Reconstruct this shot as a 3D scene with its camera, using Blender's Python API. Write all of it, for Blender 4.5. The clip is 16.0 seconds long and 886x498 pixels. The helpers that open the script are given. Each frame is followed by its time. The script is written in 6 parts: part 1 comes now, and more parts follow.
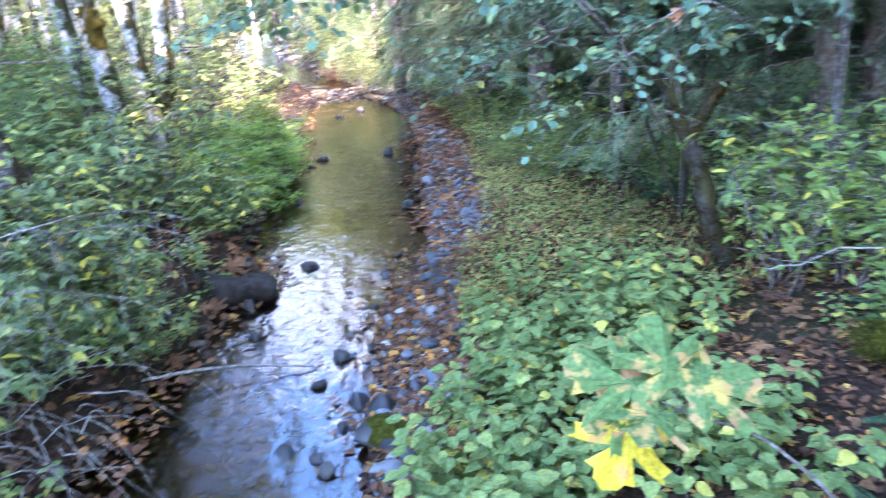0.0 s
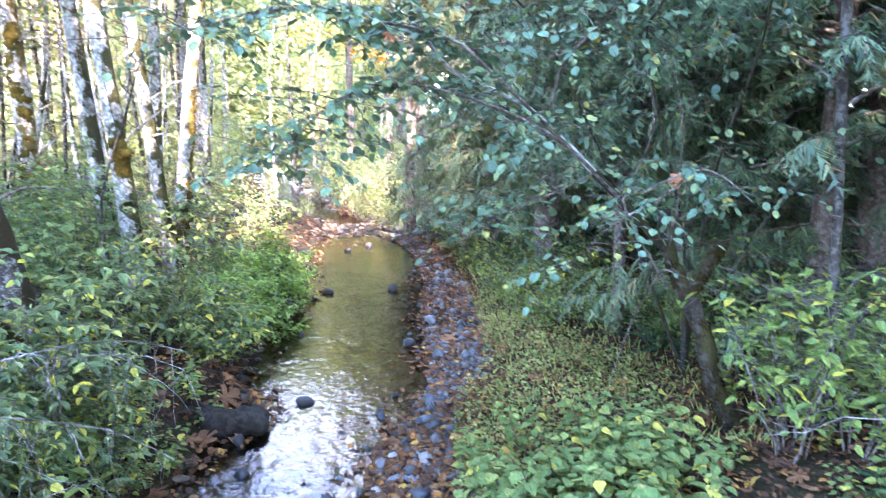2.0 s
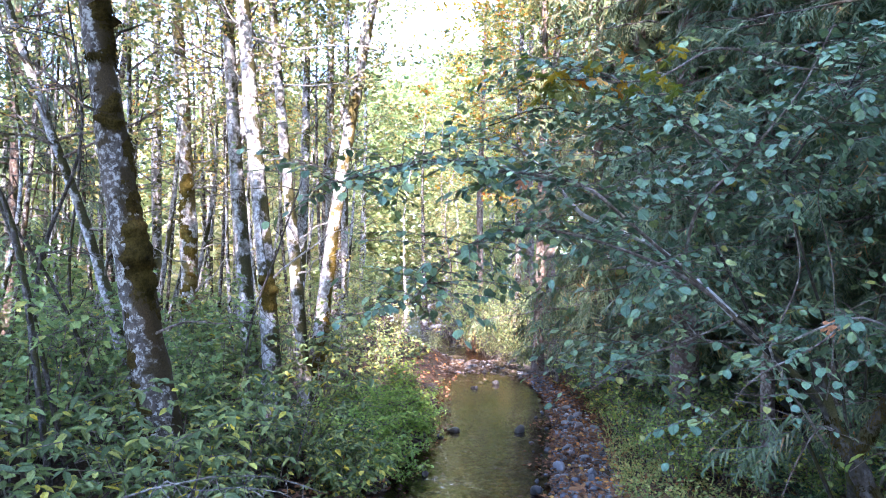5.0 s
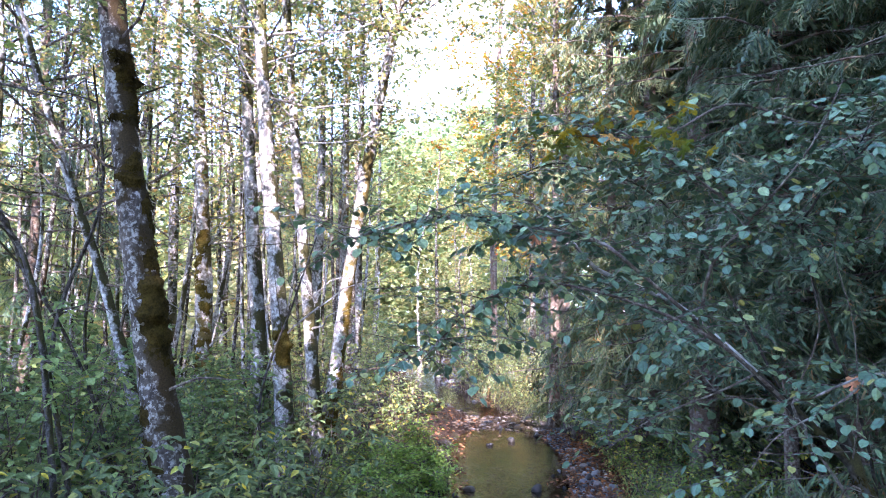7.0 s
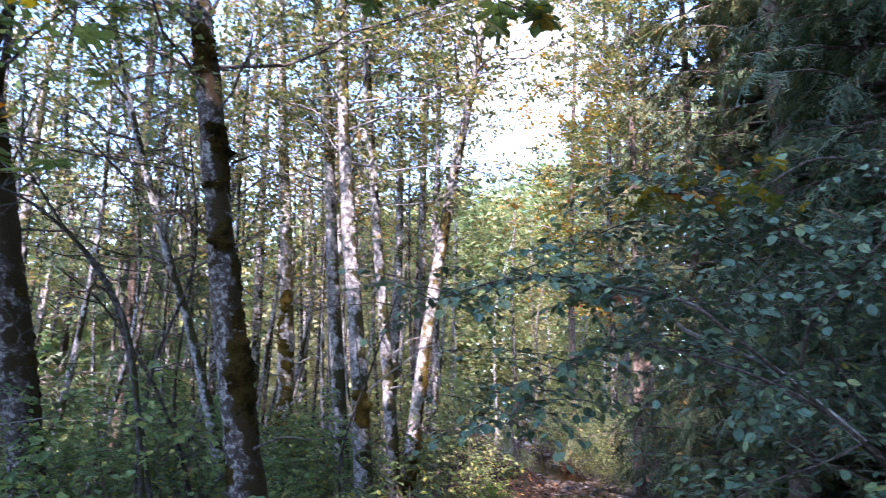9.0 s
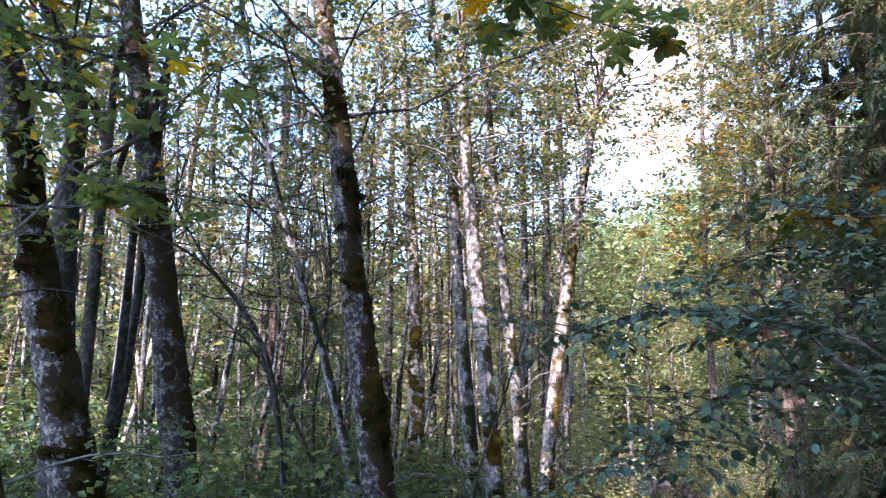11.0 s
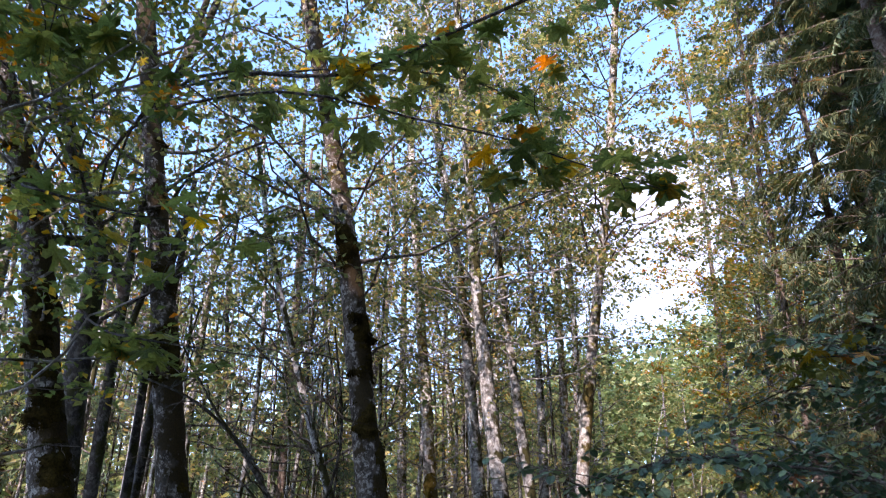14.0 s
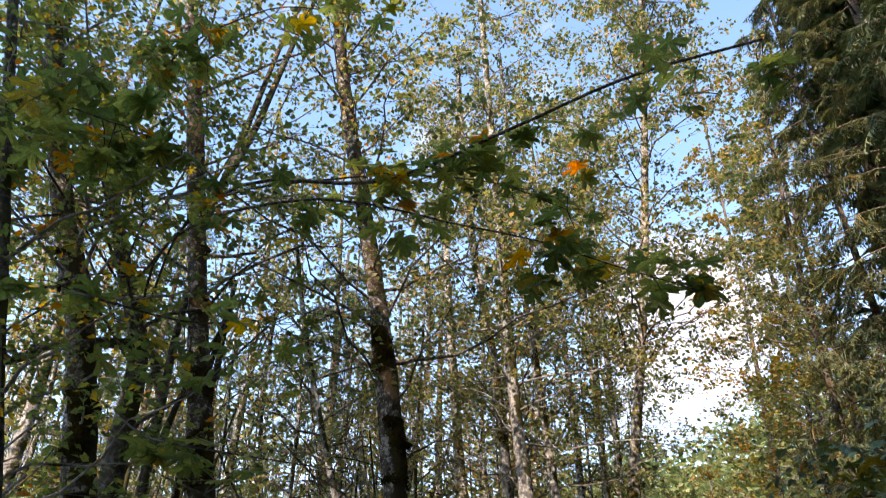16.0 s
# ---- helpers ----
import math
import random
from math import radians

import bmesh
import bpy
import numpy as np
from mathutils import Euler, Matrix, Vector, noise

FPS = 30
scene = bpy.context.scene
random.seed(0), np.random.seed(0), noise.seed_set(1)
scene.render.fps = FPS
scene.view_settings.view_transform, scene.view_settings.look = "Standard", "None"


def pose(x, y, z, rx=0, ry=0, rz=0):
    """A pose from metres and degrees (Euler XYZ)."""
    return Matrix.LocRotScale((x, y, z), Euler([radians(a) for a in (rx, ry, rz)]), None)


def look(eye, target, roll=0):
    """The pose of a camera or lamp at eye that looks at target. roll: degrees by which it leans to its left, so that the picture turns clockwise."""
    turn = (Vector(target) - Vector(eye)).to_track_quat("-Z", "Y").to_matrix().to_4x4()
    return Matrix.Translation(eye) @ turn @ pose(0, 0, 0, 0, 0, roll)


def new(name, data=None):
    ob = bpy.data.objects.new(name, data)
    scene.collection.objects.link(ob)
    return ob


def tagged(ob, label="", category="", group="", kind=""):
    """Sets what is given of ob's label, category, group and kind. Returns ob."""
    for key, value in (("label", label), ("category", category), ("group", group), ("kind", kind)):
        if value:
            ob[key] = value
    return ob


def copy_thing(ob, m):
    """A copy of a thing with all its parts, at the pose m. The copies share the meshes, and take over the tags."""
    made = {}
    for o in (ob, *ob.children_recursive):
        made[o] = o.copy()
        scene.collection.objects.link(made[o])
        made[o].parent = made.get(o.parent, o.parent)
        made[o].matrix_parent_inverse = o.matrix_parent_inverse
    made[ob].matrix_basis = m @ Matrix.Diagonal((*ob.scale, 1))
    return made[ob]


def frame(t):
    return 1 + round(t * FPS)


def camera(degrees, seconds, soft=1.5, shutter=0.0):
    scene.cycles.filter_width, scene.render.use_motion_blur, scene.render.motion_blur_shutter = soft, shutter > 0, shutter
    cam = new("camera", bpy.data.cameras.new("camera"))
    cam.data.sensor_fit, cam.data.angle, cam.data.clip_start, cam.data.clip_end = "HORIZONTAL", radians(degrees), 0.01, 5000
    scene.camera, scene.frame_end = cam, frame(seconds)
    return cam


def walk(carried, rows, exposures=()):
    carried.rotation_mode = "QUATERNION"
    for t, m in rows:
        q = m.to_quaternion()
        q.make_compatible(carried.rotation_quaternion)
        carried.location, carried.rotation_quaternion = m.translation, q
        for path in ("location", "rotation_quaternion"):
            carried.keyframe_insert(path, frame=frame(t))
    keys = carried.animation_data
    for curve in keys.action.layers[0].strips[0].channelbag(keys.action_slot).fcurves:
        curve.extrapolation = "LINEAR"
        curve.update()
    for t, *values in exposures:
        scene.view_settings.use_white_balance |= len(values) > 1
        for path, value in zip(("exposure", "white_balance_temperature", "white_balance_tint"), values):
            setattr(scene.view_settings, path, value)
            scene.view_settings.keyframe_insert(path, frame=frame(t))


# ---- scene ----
cam = camera(64.83, 16.0, soft=0.95, shutter=0.55)

# seconds, eye, tilt, lean, turn
ROWS = [
    (0.0, 0.011, 0.058, 2.672, 68.88, -3.07, 1.57),
    (0.5, 0.031, 0.049, 2.678, 70.92, -2.38, -5.08),
    (1.0, 0.040, 0.059, 2.688, 74.24, -0.19, -5.53),
    (1.5, 0.032, 0.059, 2.716, 77.69, 0.27, -1.79),
    (2.0, 0.027, 0.045, 2.738, 79.99, 0.17, 1.58),
    (2.5, 0.018, 0.057, 2.751, 81.91, -0.07, 4.58),
    (3.0, 0.015, 0.052, 2.758, 83.57, -0.19, 7.82),
    (3.5, 0.009, 0.040, 2.763, 85.38, -0.10, 9.97),
    (4.0, 0.011, 0.029, 2.766, 87.42, 0.12, 11.21),
    (4.5, 0.008, 0.020, 2.775, 89.41, 0.32, 11.71),
    (7.0, 0.005, 0.009, 2.793, 95.42, 0.22, 13.16),
    (7.5, 0.004, 0.007, 2.796, 96.63, 0.23, 13.48),
    (8.0, 0.001, 0.003, 2.805, 97.96, 0.23, 13.81),
    (8.5, -0.012, -0.001, 2.811, 99.24, 0.35, 15.91),
    (9.0, -0.027, -0.011, 2.810, 100.13, 0.61, 19.41),
    (9.5, -0.036, -0.011, 2.814, 101.09, 0.65, 22.61),
    (12.0, -0.047, -0.029, 2.864, 104.52, 0.53, 32.75),
    (12.5, -0.012, -0.032, 2.876, 106.91, 0.37, 33.15),
    (13.0, -0.009, -0.035, 2.870, 110.02, 0.07, 31.68),
    (13.5, -0.028, -0.026, 2.881, 111.97, -0.04, 30.57),
    (14.0, -0.023, -0.034, 2.882, 113.97, -0.05, 30.99),
    (14.5, -0.022, -0.049, 2.880, 115.78, -0.14, 31.48),
    (15.0, -0.024, -0.055, 2.887, 117.60, 0.33, 32.48),
    (15.5, -0.005, -0.069, 2.900, 119.67, 0.77, 33.58),
    (16.0, 0.000, -0.078, 2.899, 121.93, 1.10, 34.30),
]
EXPOSURES = [(0.0, 5.25, 5650, 34), (1.5, 5.35, 5800, 34), (2.5, 5.2, 5850, 34), (3.5, 4.95, 5850, 35), (4.5, 4.55, 5800, 37), (7.0, 4.12, 5700, 40), (9.5, 3.05, 5750, 41), (12.0, 2.97, 6000, 38), (14.5, 2.13, 6500, 33), (16.0, 1.97, 7400, 26)]
walk(cam, [(t, pose(x, y, z, tilt, 0, turn) @ pose(0, 0, 0, 0, 0, lean)) for t, x, y, z, tilt, lean, turn in ROWS], EXPOSURES)

# ---- sky and sun ----
SUN_AZ, SUN_EL = math.atan2(0.12, -1.0), radians(40)
world = bpy.data.worlds.new("sky")
scene.world = world
world.use_nodes = True
wn, wl = world.node_tree.nodes, world.node_tree.links
sky = wn.new("ShaderNodeTexSky")
sky.sky_type, sky.sun_disc, sky.sun_elevation, sky.sun_rotation = "NISHITA", False, SUN_EL, SUN_AZ
sky.dust_density, sky.air_density, sky.ozone_density = 1.0, 1.0, 0.3
# a bright cloud bank low over the brook, torn wisps elsewhere
wtc = wn.new("ShaderNodeTexCoord")
cloud = wn.new("ShaderNodeTexNoise")
cloud.inputs["Scale"].default_value, cloud.inputs["Detail"].default_value, cloud.inputs["Roughness"].default_value = 3.4, 7.0, 0.6
wl.new(wtc.outputs["Generated"], cloud.inputs["Vector"])
bank, bank_fade, bank_sum = wn.new("ShaderNodeVectorMath"), wn.new("ShaderNodeMapRange"), wn.new("ShaderNodeMath")
bank.operation, bank_sum.operation = "DOT_PRODUCT", "ADD"
bank.inputs[1].default_value = (-0.222, 0.890, 0.399)
wl.new(wtc.outputs["Generated"], bank.inputs[0])
wl.new(bank.outputs["Value"], bank_fade.inputs[0])
bank_fade.interpolation_type = "SMOOTHSTEP"
bank_fade.inputs[1].default_value, bank_fade.inputs[2].default_value, bank_fade.inputs[3].default_value, bank_fade.inputs[4].default_value = 0.982, 1.0, 0.0, 0.36
wl.new(cloud.outputs[0], bank_sum.inputs[0])
wl.new(bank_fade.outputs[0], bank_sum.inputs[1])
cover = wn.new("ShaderNodeValToRGB")
cover.color_ramp.elements[0].position, cover.color_ramp.elements[1].position = 0.60, 0.88
wl.new(bank_sum.outputs[0], cover.inputs[0])
veil = wn.new("ShaderNodeMix")
veil.data_type = "RGBA"
# pale haze towards the horizon
wsep, wlow, wmax = wn.new("ShaderNodeSeparateXYZ"), wn.new("ShaderNodeMapRange"), wn.new("ShaderNodeMath")
wl.new(wtc.outputs["Generated"], wsep.inputs[0])
wl.new(wsep.outputs[2], wlow.inputs[0])
wlow.inputs[1].default_value, wlow.inputs[2].default_value, wlow.inputs[3].default_value, wlow.inputs[4].default_value = 0.02, 0.40, 0.30, 0.0
wmax.operation = "MAXIMUM"
wl.new(wlow.outputs[0], wmax.inputs[0])
wl.new(cover.outputs[0], wmax.inputs[1])
wl.new(wmax.outputs[0], veil.inputs[0])
clear = wn.new("ShaderNodeMix")
clear.data_type, clear.blend_type = "RGBA", "MULTIPLY"
clear.inputs[0].default_value, clear.inputs[7].default_value = 1.0, (0.72, 0.97, 1.08, 1)
wl.new(sky.outputs[0], clear.inputs[6])
wl.new(clear.outputs[2], veil.inputs[6])
veil.inputs[7].default_value = (2.7, 2.85, 3.05, 1)
wl.new(veil.outputs[2], wn["Background"].inputs[0])
wn["Background"].inputs[1].default_value = 0.15
sun_data = bpy.data.lights.new("sun", "SUN")
sun_data.energy, sun_data.angle, sun_data.color = 2.8, radians(0.6), (1.0, 0.92, 0.80)
sun = new("sun", sun_data)
toward = Vector((math.sin(SUN_AZ) * math.cos(SUN_EL), math.cos(SUN_AZ) * math.cos(SUN_EL), math.sin(SUN_EL)))
sun.matrix_world = look(toward * 60, (0, 0, 0))


# ---- materials ----
def material(name):
    m = bpy.data.materials.new(name)
    m.use_nodes = True
    m.node_tree.nodes.clear()
    return m, m.node_tree.nodes, m.node_tree.links


def ramp_node(nodes, stops, constant=False):
    r = nodes.new("ShaderNodeValToRGB")
    e = r.color_ramp.elements
    while len(e) < len(stops):
        e.new(0.5)
    for el, (at, col) in zip(e, stops):
        el.position, el.color = at, (*col, 1)
    if constant:
        r.color_ramp.interpolation = "CONSTANT"
    return r


def noise_node(nodes, links, scale, detail=4.0, rough=0.55, coords=None):
    n = nodes.new("ShaderNodeTexNoise")
    n.inputs["Scale"].default_value, n.inputs["Detail"].default_value, n.inputs["Roughness"].default_value = scale, detail, rough
    if coords:
        links.new(coords, n.inputs["Vector"])
    return n


def mix_col(nodes, links, fac, a, b, mode="MIX"):
    m = nodes.new("ShaderNodeMix")
    m.data_type, m.blend_type = "RGBA", mode
    for sock, v in ((m.inputs[0], fac), (m.inputs[6], a), (m.inputs[7], b)):
        if isinstance(v, (int, float)):
            sock.default_value = v
        elif isinstance(v, tuple):
            sock.default_value = (*v, 1)
        else:
            links.new(v, sock)
    return m.outputs[2]


def bump_node(nodes, links, height, strength, distance):
    b = nodes.new("ShaderNodeBump")
    b.inputs["Strength"].default_value, b.inputs["Distance"].default_value = strength, distance
    links.new(height, b.inputs["Height"])
    return b.outputs[0]


def finish(nodes, links, color, rough, normal=None, spec=0.4, translucent=0.0, sheen=0.0):
    p = nodes.new("ShaderNodeBsdfPrincipled")
    p.inputs["Specular IOR Level"].default_value = spec
    p.inputs["Sheen Weight"].default_value = sheen
    links.new(color, p.inputs["Base Color"])
    if isinstance(rough, (int, float)):
        p.inputs["Roughness"].default_value = rough
    else:
        links.new(rough, p.inputs["Roughness"])
    if normal:
        links.new(normal, p.inputs["Normal"])
    out = nodes.new("ShaderNodeOutputMaterial")
    if translucent:
        tr = nodes.new("ShaderNodeBsdfTranslucent")
        hs = nodes.new("ShaderNodeHueSaturation")
        hs.inputs["Hue"].default_value, hs.inputs["Saturation"].default_value, hs.inputs["Value"].default_value = 0.485, 1.15, 1.5
        links.new(color, hs.inputs["Color"])
        links.new(hs.outputs[0], tr.inputs[0])
        mx = nodes.new("ShaderNodeMixShader")
        mx.inputs[0].default_value = translucent
        links.new(p.outputs[0], mx.inputs[1])
        links.new(tr.outputs[0], mx.inputs[2])
        links.new(mx.outputs[0], out.inputs[0])
    else:
        links.new(p.outputs[0], out.inputs[0])


def leaf_material(name, stops, translucent=0.3, rough=0.5, blotch=None, spec=0.35):
    """Leaf blades: each leaf takes its own tone, with fine mottling; blotch adds wilted patches."""
    m, n, l = material(name)
    geo = n.new("ShaderNodeNewGeometry")
    r = ramp_node(n, stops)
    l.new(geo.outputs["Random Per Island"], r.inputs[0])
    co = n.new("ShaderNodeTexCoord").outputs["Object"]
    fine = noise_node(n, l, 60, 3, 0.6, co)
    tone = ramp_node(n, [(0.3, (0.62, 0.62, 0.62)), (0.7, (1.25, 1.25, 1.25))])
    l.new(fine.outputs[0], tone.inputs[0])
    col = mix_col(n, l, 1.0, r.outputs[0], tone.outputs[0], "MULTIPLY")
    broad = noise_node(n, l, 0.9, 2, 0.5, co)
    tone2 = ramp_node(n, [(0.3, (0.7, 0.75, 0.7)), (0.7, (1.2, 1.15, 1.1))])
    l.new(broad.outputs[0], tone2.inputs[0])
    col = mix_col(n, l, 1.0, col, tone2.outputs[0], "MULTIPLY")
    if blotch:
        bn = noise_node(n, l, 14, 3, 0.6, co)
        br = ramp_node(n, [(0.50, (0, 0, 0)), (0.58, (1, 1, 1))])
        l.new(bn.outputs[0], br.inputs[0])
        bw = noise_node(n, l, 9, 2, 0.5, co)
        bc = ramp_node(n, [(0.35, blotch[0]), (0.65, blotch[1])])
        l.new(bw.outputs[0], bc.inputs[0])
        col = mix_col(n, l, br.outputs[0], col, bc.outputs[0])
    finish(n, l, col, rough, bump_node(n, l, fine.outputs[0], 0.25, 0.004), spec, translucent)
    return m


def bark_material(name, dark, light, lichen, moss_amount, streak=3.0, moss=(0.040, 0.036, 0.010), bare=0.0):
    """Bark with lichen patches; moss grows on the wet side of the stems and in blotches."""
    m, n, l = material(name)
    co = n.new("ShaderNodeTexCoord").outputs["Object"]
    mp = n.new("ShaderNodeMapping")
    mp.inputs["Scale"].default_value = (1, 1, 1 / streak)
    l.new(co, mp.inputs[0])
    a = noise_node(n, l, 14, 6, 0.65, mp.outputs[0])
    base = ramp_node(n, [(0.32, dark), (0.62, light)])
    l.new(a.outputs[0], base.inputs[0])
    p = noise_node(n, l, 17, 9, 0.75, co)
    pr = ramp_node(n, [(0.48 + bare, (0, 0, 0)), (0.56 + bare, (1, 1, 1))])
    l.new(p.outputs[0], pr.inputs[0])
    col = mix_col(n, l, pr.outputs[0], base.outputs[0], lichen)
    geo = n.new("ShaderNodeNewGeometry")
    dot = n.new("ShaderNodeVectorMath")
    dot.operation = "DOT_PRODUCT"
    dot.inputs[1].default_value = (0.75, 0.35, 0.4)
    l.new(geo.outputs["Normal"], dot.inputs[0])
    mn = noise_node(n, l, 2.6, 5, 0.65, co)
    add = n.new("ShaderNodeMath")
    add.operation = "MULTIPLY_ADD"
    add.inputs[1].default_value = 0.11
    l.new(dot.outputs["Value"], add.inputs[0])
    l.new(mn.outputs[0], add.inputs[2])
    lo = 0.66 - 0.2 * moss_amount
    mr = ramp_node(n, [(lo, (0, 0, 0)), (lo + 0.06, (1, 1, 1))])
    l.new(add.outputs[0], mr.inputs[0])
    fine = noise_node(n, l, 90, 3, 0.7, co)
    mc = ramp_node(n, [(0.3, tuple(0.45 * c for c in moss)), (0.7, tuple(1.5 * c for c in moss))])
    l.new(fine.outputs[0], mc.inputs[0])
    col = mix_col(n, l, mr.outputs[0], col, mc.outputs[0])
    hsum = n.new("ShaderNodeMath")
    hsum.operation = "ADD"
    l.new(a.outputs[0], hsum.inputs[0])
    l.new(fine.outputs[0], hsum.inputs[1])
    finish(n, l, col, 0.85, bump_node(n, l, hsum.outputs[0], 0.8, 0.02), 0.2)
    return m


def moss_material(name, dark, light):
    m, n, l = material(name)
    co = n.new("ShaderNodeTexCoord").outputs["Object"]
    a = noise_node(n, l, 45, 5, 0.7, co)
    b = noise_node(n, l, 6, 3, 0.6, co)
    r1, r2 = ramp_node(n, [(0.3, dark), (0.7, light)]), ramp_node(n, [(0.35, (0.45, 0.4, 0.3)), (0.65, (1.3, 1.2, 1.0))])
    l.new(a.outputs[0], r1.inputs[0])
    l.new(b.outputs[0], r2.inputs[0])
    finish(n, l, mix_col(n, l, 1.0, r1.outputs[0], r2.outputs[0], "MULTIPLY"), 0.95, bump_node(n, l, a.outputs[0], 1.0, 0.02), 0.05, 0, 0.0)
    return m


def stone_material(name, stops):
    m, n, l = material(name)
    geo, info = n.new("ShaderNodeNewGeometry"), n.new("ShaderNodeObjectInfo")
    s = n.new("ShaderNodeMath")
    s.operation = "ADD"
    l.new(geo.outputs["Random Per Island"], s.inputs[0])
    l.new(info.outputs["Random"], s.inputs[1])
    f = n.new("ShaderNodeMath")
    f.operation = "FRACT"
    l.new(s.outputs[0], f.inputs[0])
    r = ramp_node(n, stops)
    l.new(f.outputs[0], r.inputs[0])
    co = n.new("ShaderNodeTexCoord").outputs["Object"]
    a = noise_node(n, l, 25, 5, 0.65, co)
    t = ramp_node(n, [(0.3, (0.55, 0.55, 0.55)), (0.7, (1.3, 1.3, 1.3))])
    l.new(a.outputs[0], t.inputs[0])
    rr = ramp_node(n, [(0.4, (0.35, 0.35, 0.35)), (0.6, (0.75, 0.75, 0.75))])
    l.new(a.outputs[0], rr.inputs[0])
    finish(n, l, mix_col(n, l, 1.0, r.outputs[0], t.outputs[0], "MULTIPLY"), rr.outputs[0], bump_node(n, l, a.outputs[0], 0.5, 0.01), 0.45)
    return m


def ground_material():
    """Dark forest soil with needles and rotted leaves, mossy and grassy in places."""
    m, n, l = material("forest_floor")
    co = n.new("ShaderNodeTexCoord").outputs["Object"]
    a, b, c = noise_node(n, l, 28, 6, 0.7, co), noise_node(n, l, 0.7, 4, 0.6, co), noise_node(n, l, 130, 2, 0.5, co)
    soil = ramp_node(n, [(0.3, (0.012, 0.007, 0.004)), (0.5, (0.034, 0.019, 0.010)), (0.7, (0.095, 0.05, 0.025))])
    l.new(a.outputs[0], soil.inputs[0])
    green = ramp_node(n, [(0.35, (0.014, 0.018, 0.006)), (0.7, (0.055, 0.06, 0.02))])
    l.new(c.outputs[0], green.inputs[0])
    where = ramp_node(n, [(0.52, (0, 0, 0)), (0.68, (0.8, 0.8, 0.8))])
    l.new(b.outputs[0], where.inputs[0])
    finish(n, l, mix_col(n, l, where.outputs[0], soil.outputs[0], green.outputs[0]), 0.9, bump_node(n, l, a.outputs[0], 1.0, 0.05), 0.15)
    return m


def water_material():
    """Clear shallow brook: gloss by Fresnel over a brown-tinted clear body."""
    m, n, l = material("brook_water")
    co = n.new("ShaderNodeTexCoord").outputs["Object"]
    mp = n.new("ShaderNodeMapping")
    mp.inputs["Scale"].default_value = (1.0, 0.55, 1.0)
    l.new(co, mp.inputs[0])
    a, b = noise_node(n, l, 5, 3, 0.5, mp.outputs[0]), noise_node(n, l, 17, 2, 0.5, mp.outputs[0])
    where = noise_node(n, l, 0.55, 2, 0.5, co)
    wr = ramp_node(n, [(0.38, (0.35, 0.35, 0.35)), (0.58, (1, 1, 1))])
    l.new(where.outputs[0], wr.inputs[0])
    s = n.new("ShaderNodeMath")
    s.operation = "ADD"
    l.new(a.outputs[0], s.inputs[0])
    l.new(b.outputs[0], s.inputs[1])
    h = n.new("ShaderNodeMath")
    h.operation = "MULTIPLY"
    l.new(s.outputs[0], h.inputs[0])
    l.new(wr.outputs[0], h.inputs[1])
    nrm = bump_node(n, l, h.outputs[0], 0.5, 0.02)
    fr = n.new("ShaderNodeFresnel")
    fr.inputs[0].default_value = 1.7
    l.new(nrm, fr.inputs["Normal"])
    gl, tr = n.new("ShaderNodeBsdfGlossy"), n.new("ShaderNodeBsdfTransparent")
    gl.inputs["Roughness"].default_value = 0.04
    l.new(nrm, gl.inputs["Normal"])
    tr.inputs[0].default_value = (0.44, 0.36, 0.25, 1)
    mx, out = n.new("ShaderNodeMixShader"), n.new("ShaderNodeOutputMaterial")
    l.new(fr.outputs[0], mx.inputs[0])
    l.new(tr.outputs[0], mx.inputs[1])
    l.new(gl.outputs[0], mx.inputs[2])
    l.new(mx.outputs[0], out.inputs[0])
    return m


M_GROUND, M_WATER = ground_material(), water_material()
M_STONE = stone_material("river_stone", [(0.0, (0.025, 0.027, 0.03)), (0.4, (0.07, 0.075, 0.082)), (0.7, (0.14, 0.143, 0.15)), (0.88, (0.11, 0.085, 0.07)), (1.0, (0.30, 0.29, 0.27))])
M_WET_STONE = stone_material("wet_stone", [(0.0, (0.012, 0.012, 0.012)), (0.6, (0.028, 0.026, 0.023)), (1.0, (0.055, 0.044, 0.034))])
M_BED_STONE = stone_material("bed_stone", [(0.0, (0.025, 0.018, 0.011)), (0.5, (0.055, 0.038, 0.023)), (1.0, (0.11, 0.08, 0.05))])
M_LITTER = leaf_material("fallen_leaf", [(0.0, (0.045, 0.0187, 0.009)), (0.4, (0.115, 0.0476, 0.018)), (0.7, (0.17, 0.0765, 0.027)), (0.88, (0.22, 0.106, 0.039)), (0.95, (0.34, 0.128, 0.021)), (1.0, (0.42, 0.255, 0.048))], 0.1, 0.75)
M_SHRUB = leaf_material("shrub_leaf", [(0.0, (0.0609, 0.095, 0.0369)), (0.5, (0.121, 0.166, 0.0615)), (0.83, (0.21, 0.242, 0.0779)), (0.93, (0.399, 0.37, 0.0738)), (1.0, (0.567, 0.446, 0.0574))], 0.25, 0.6, None, 0.3)
# Dim and sunny copies of the shrub leaf; shade and sun put into colour
M_DIMLEAF = leaf_material("understorey_leaf", [(0.0, (0.078, 0.126, 0.0479)), (0.5, (0.143, 0.216, 0.0765)), (0.92, (0.234, 0.3, 0.0969)), (1.0, (0.39, 0.336, 0.0714))], 0.3, 0.6, None, 0.25)
M_SUNPAINT = leaf_material("sunny_shrub_leaf", [(0.0, (0.132, 0.184, 0.0736)), (0.5, (0.216, 0.265, 0.101)), (0.85, (0.324, 0.335, 0.115)), (1.0, (0.456, 0.356, 0.129))], 0.45)
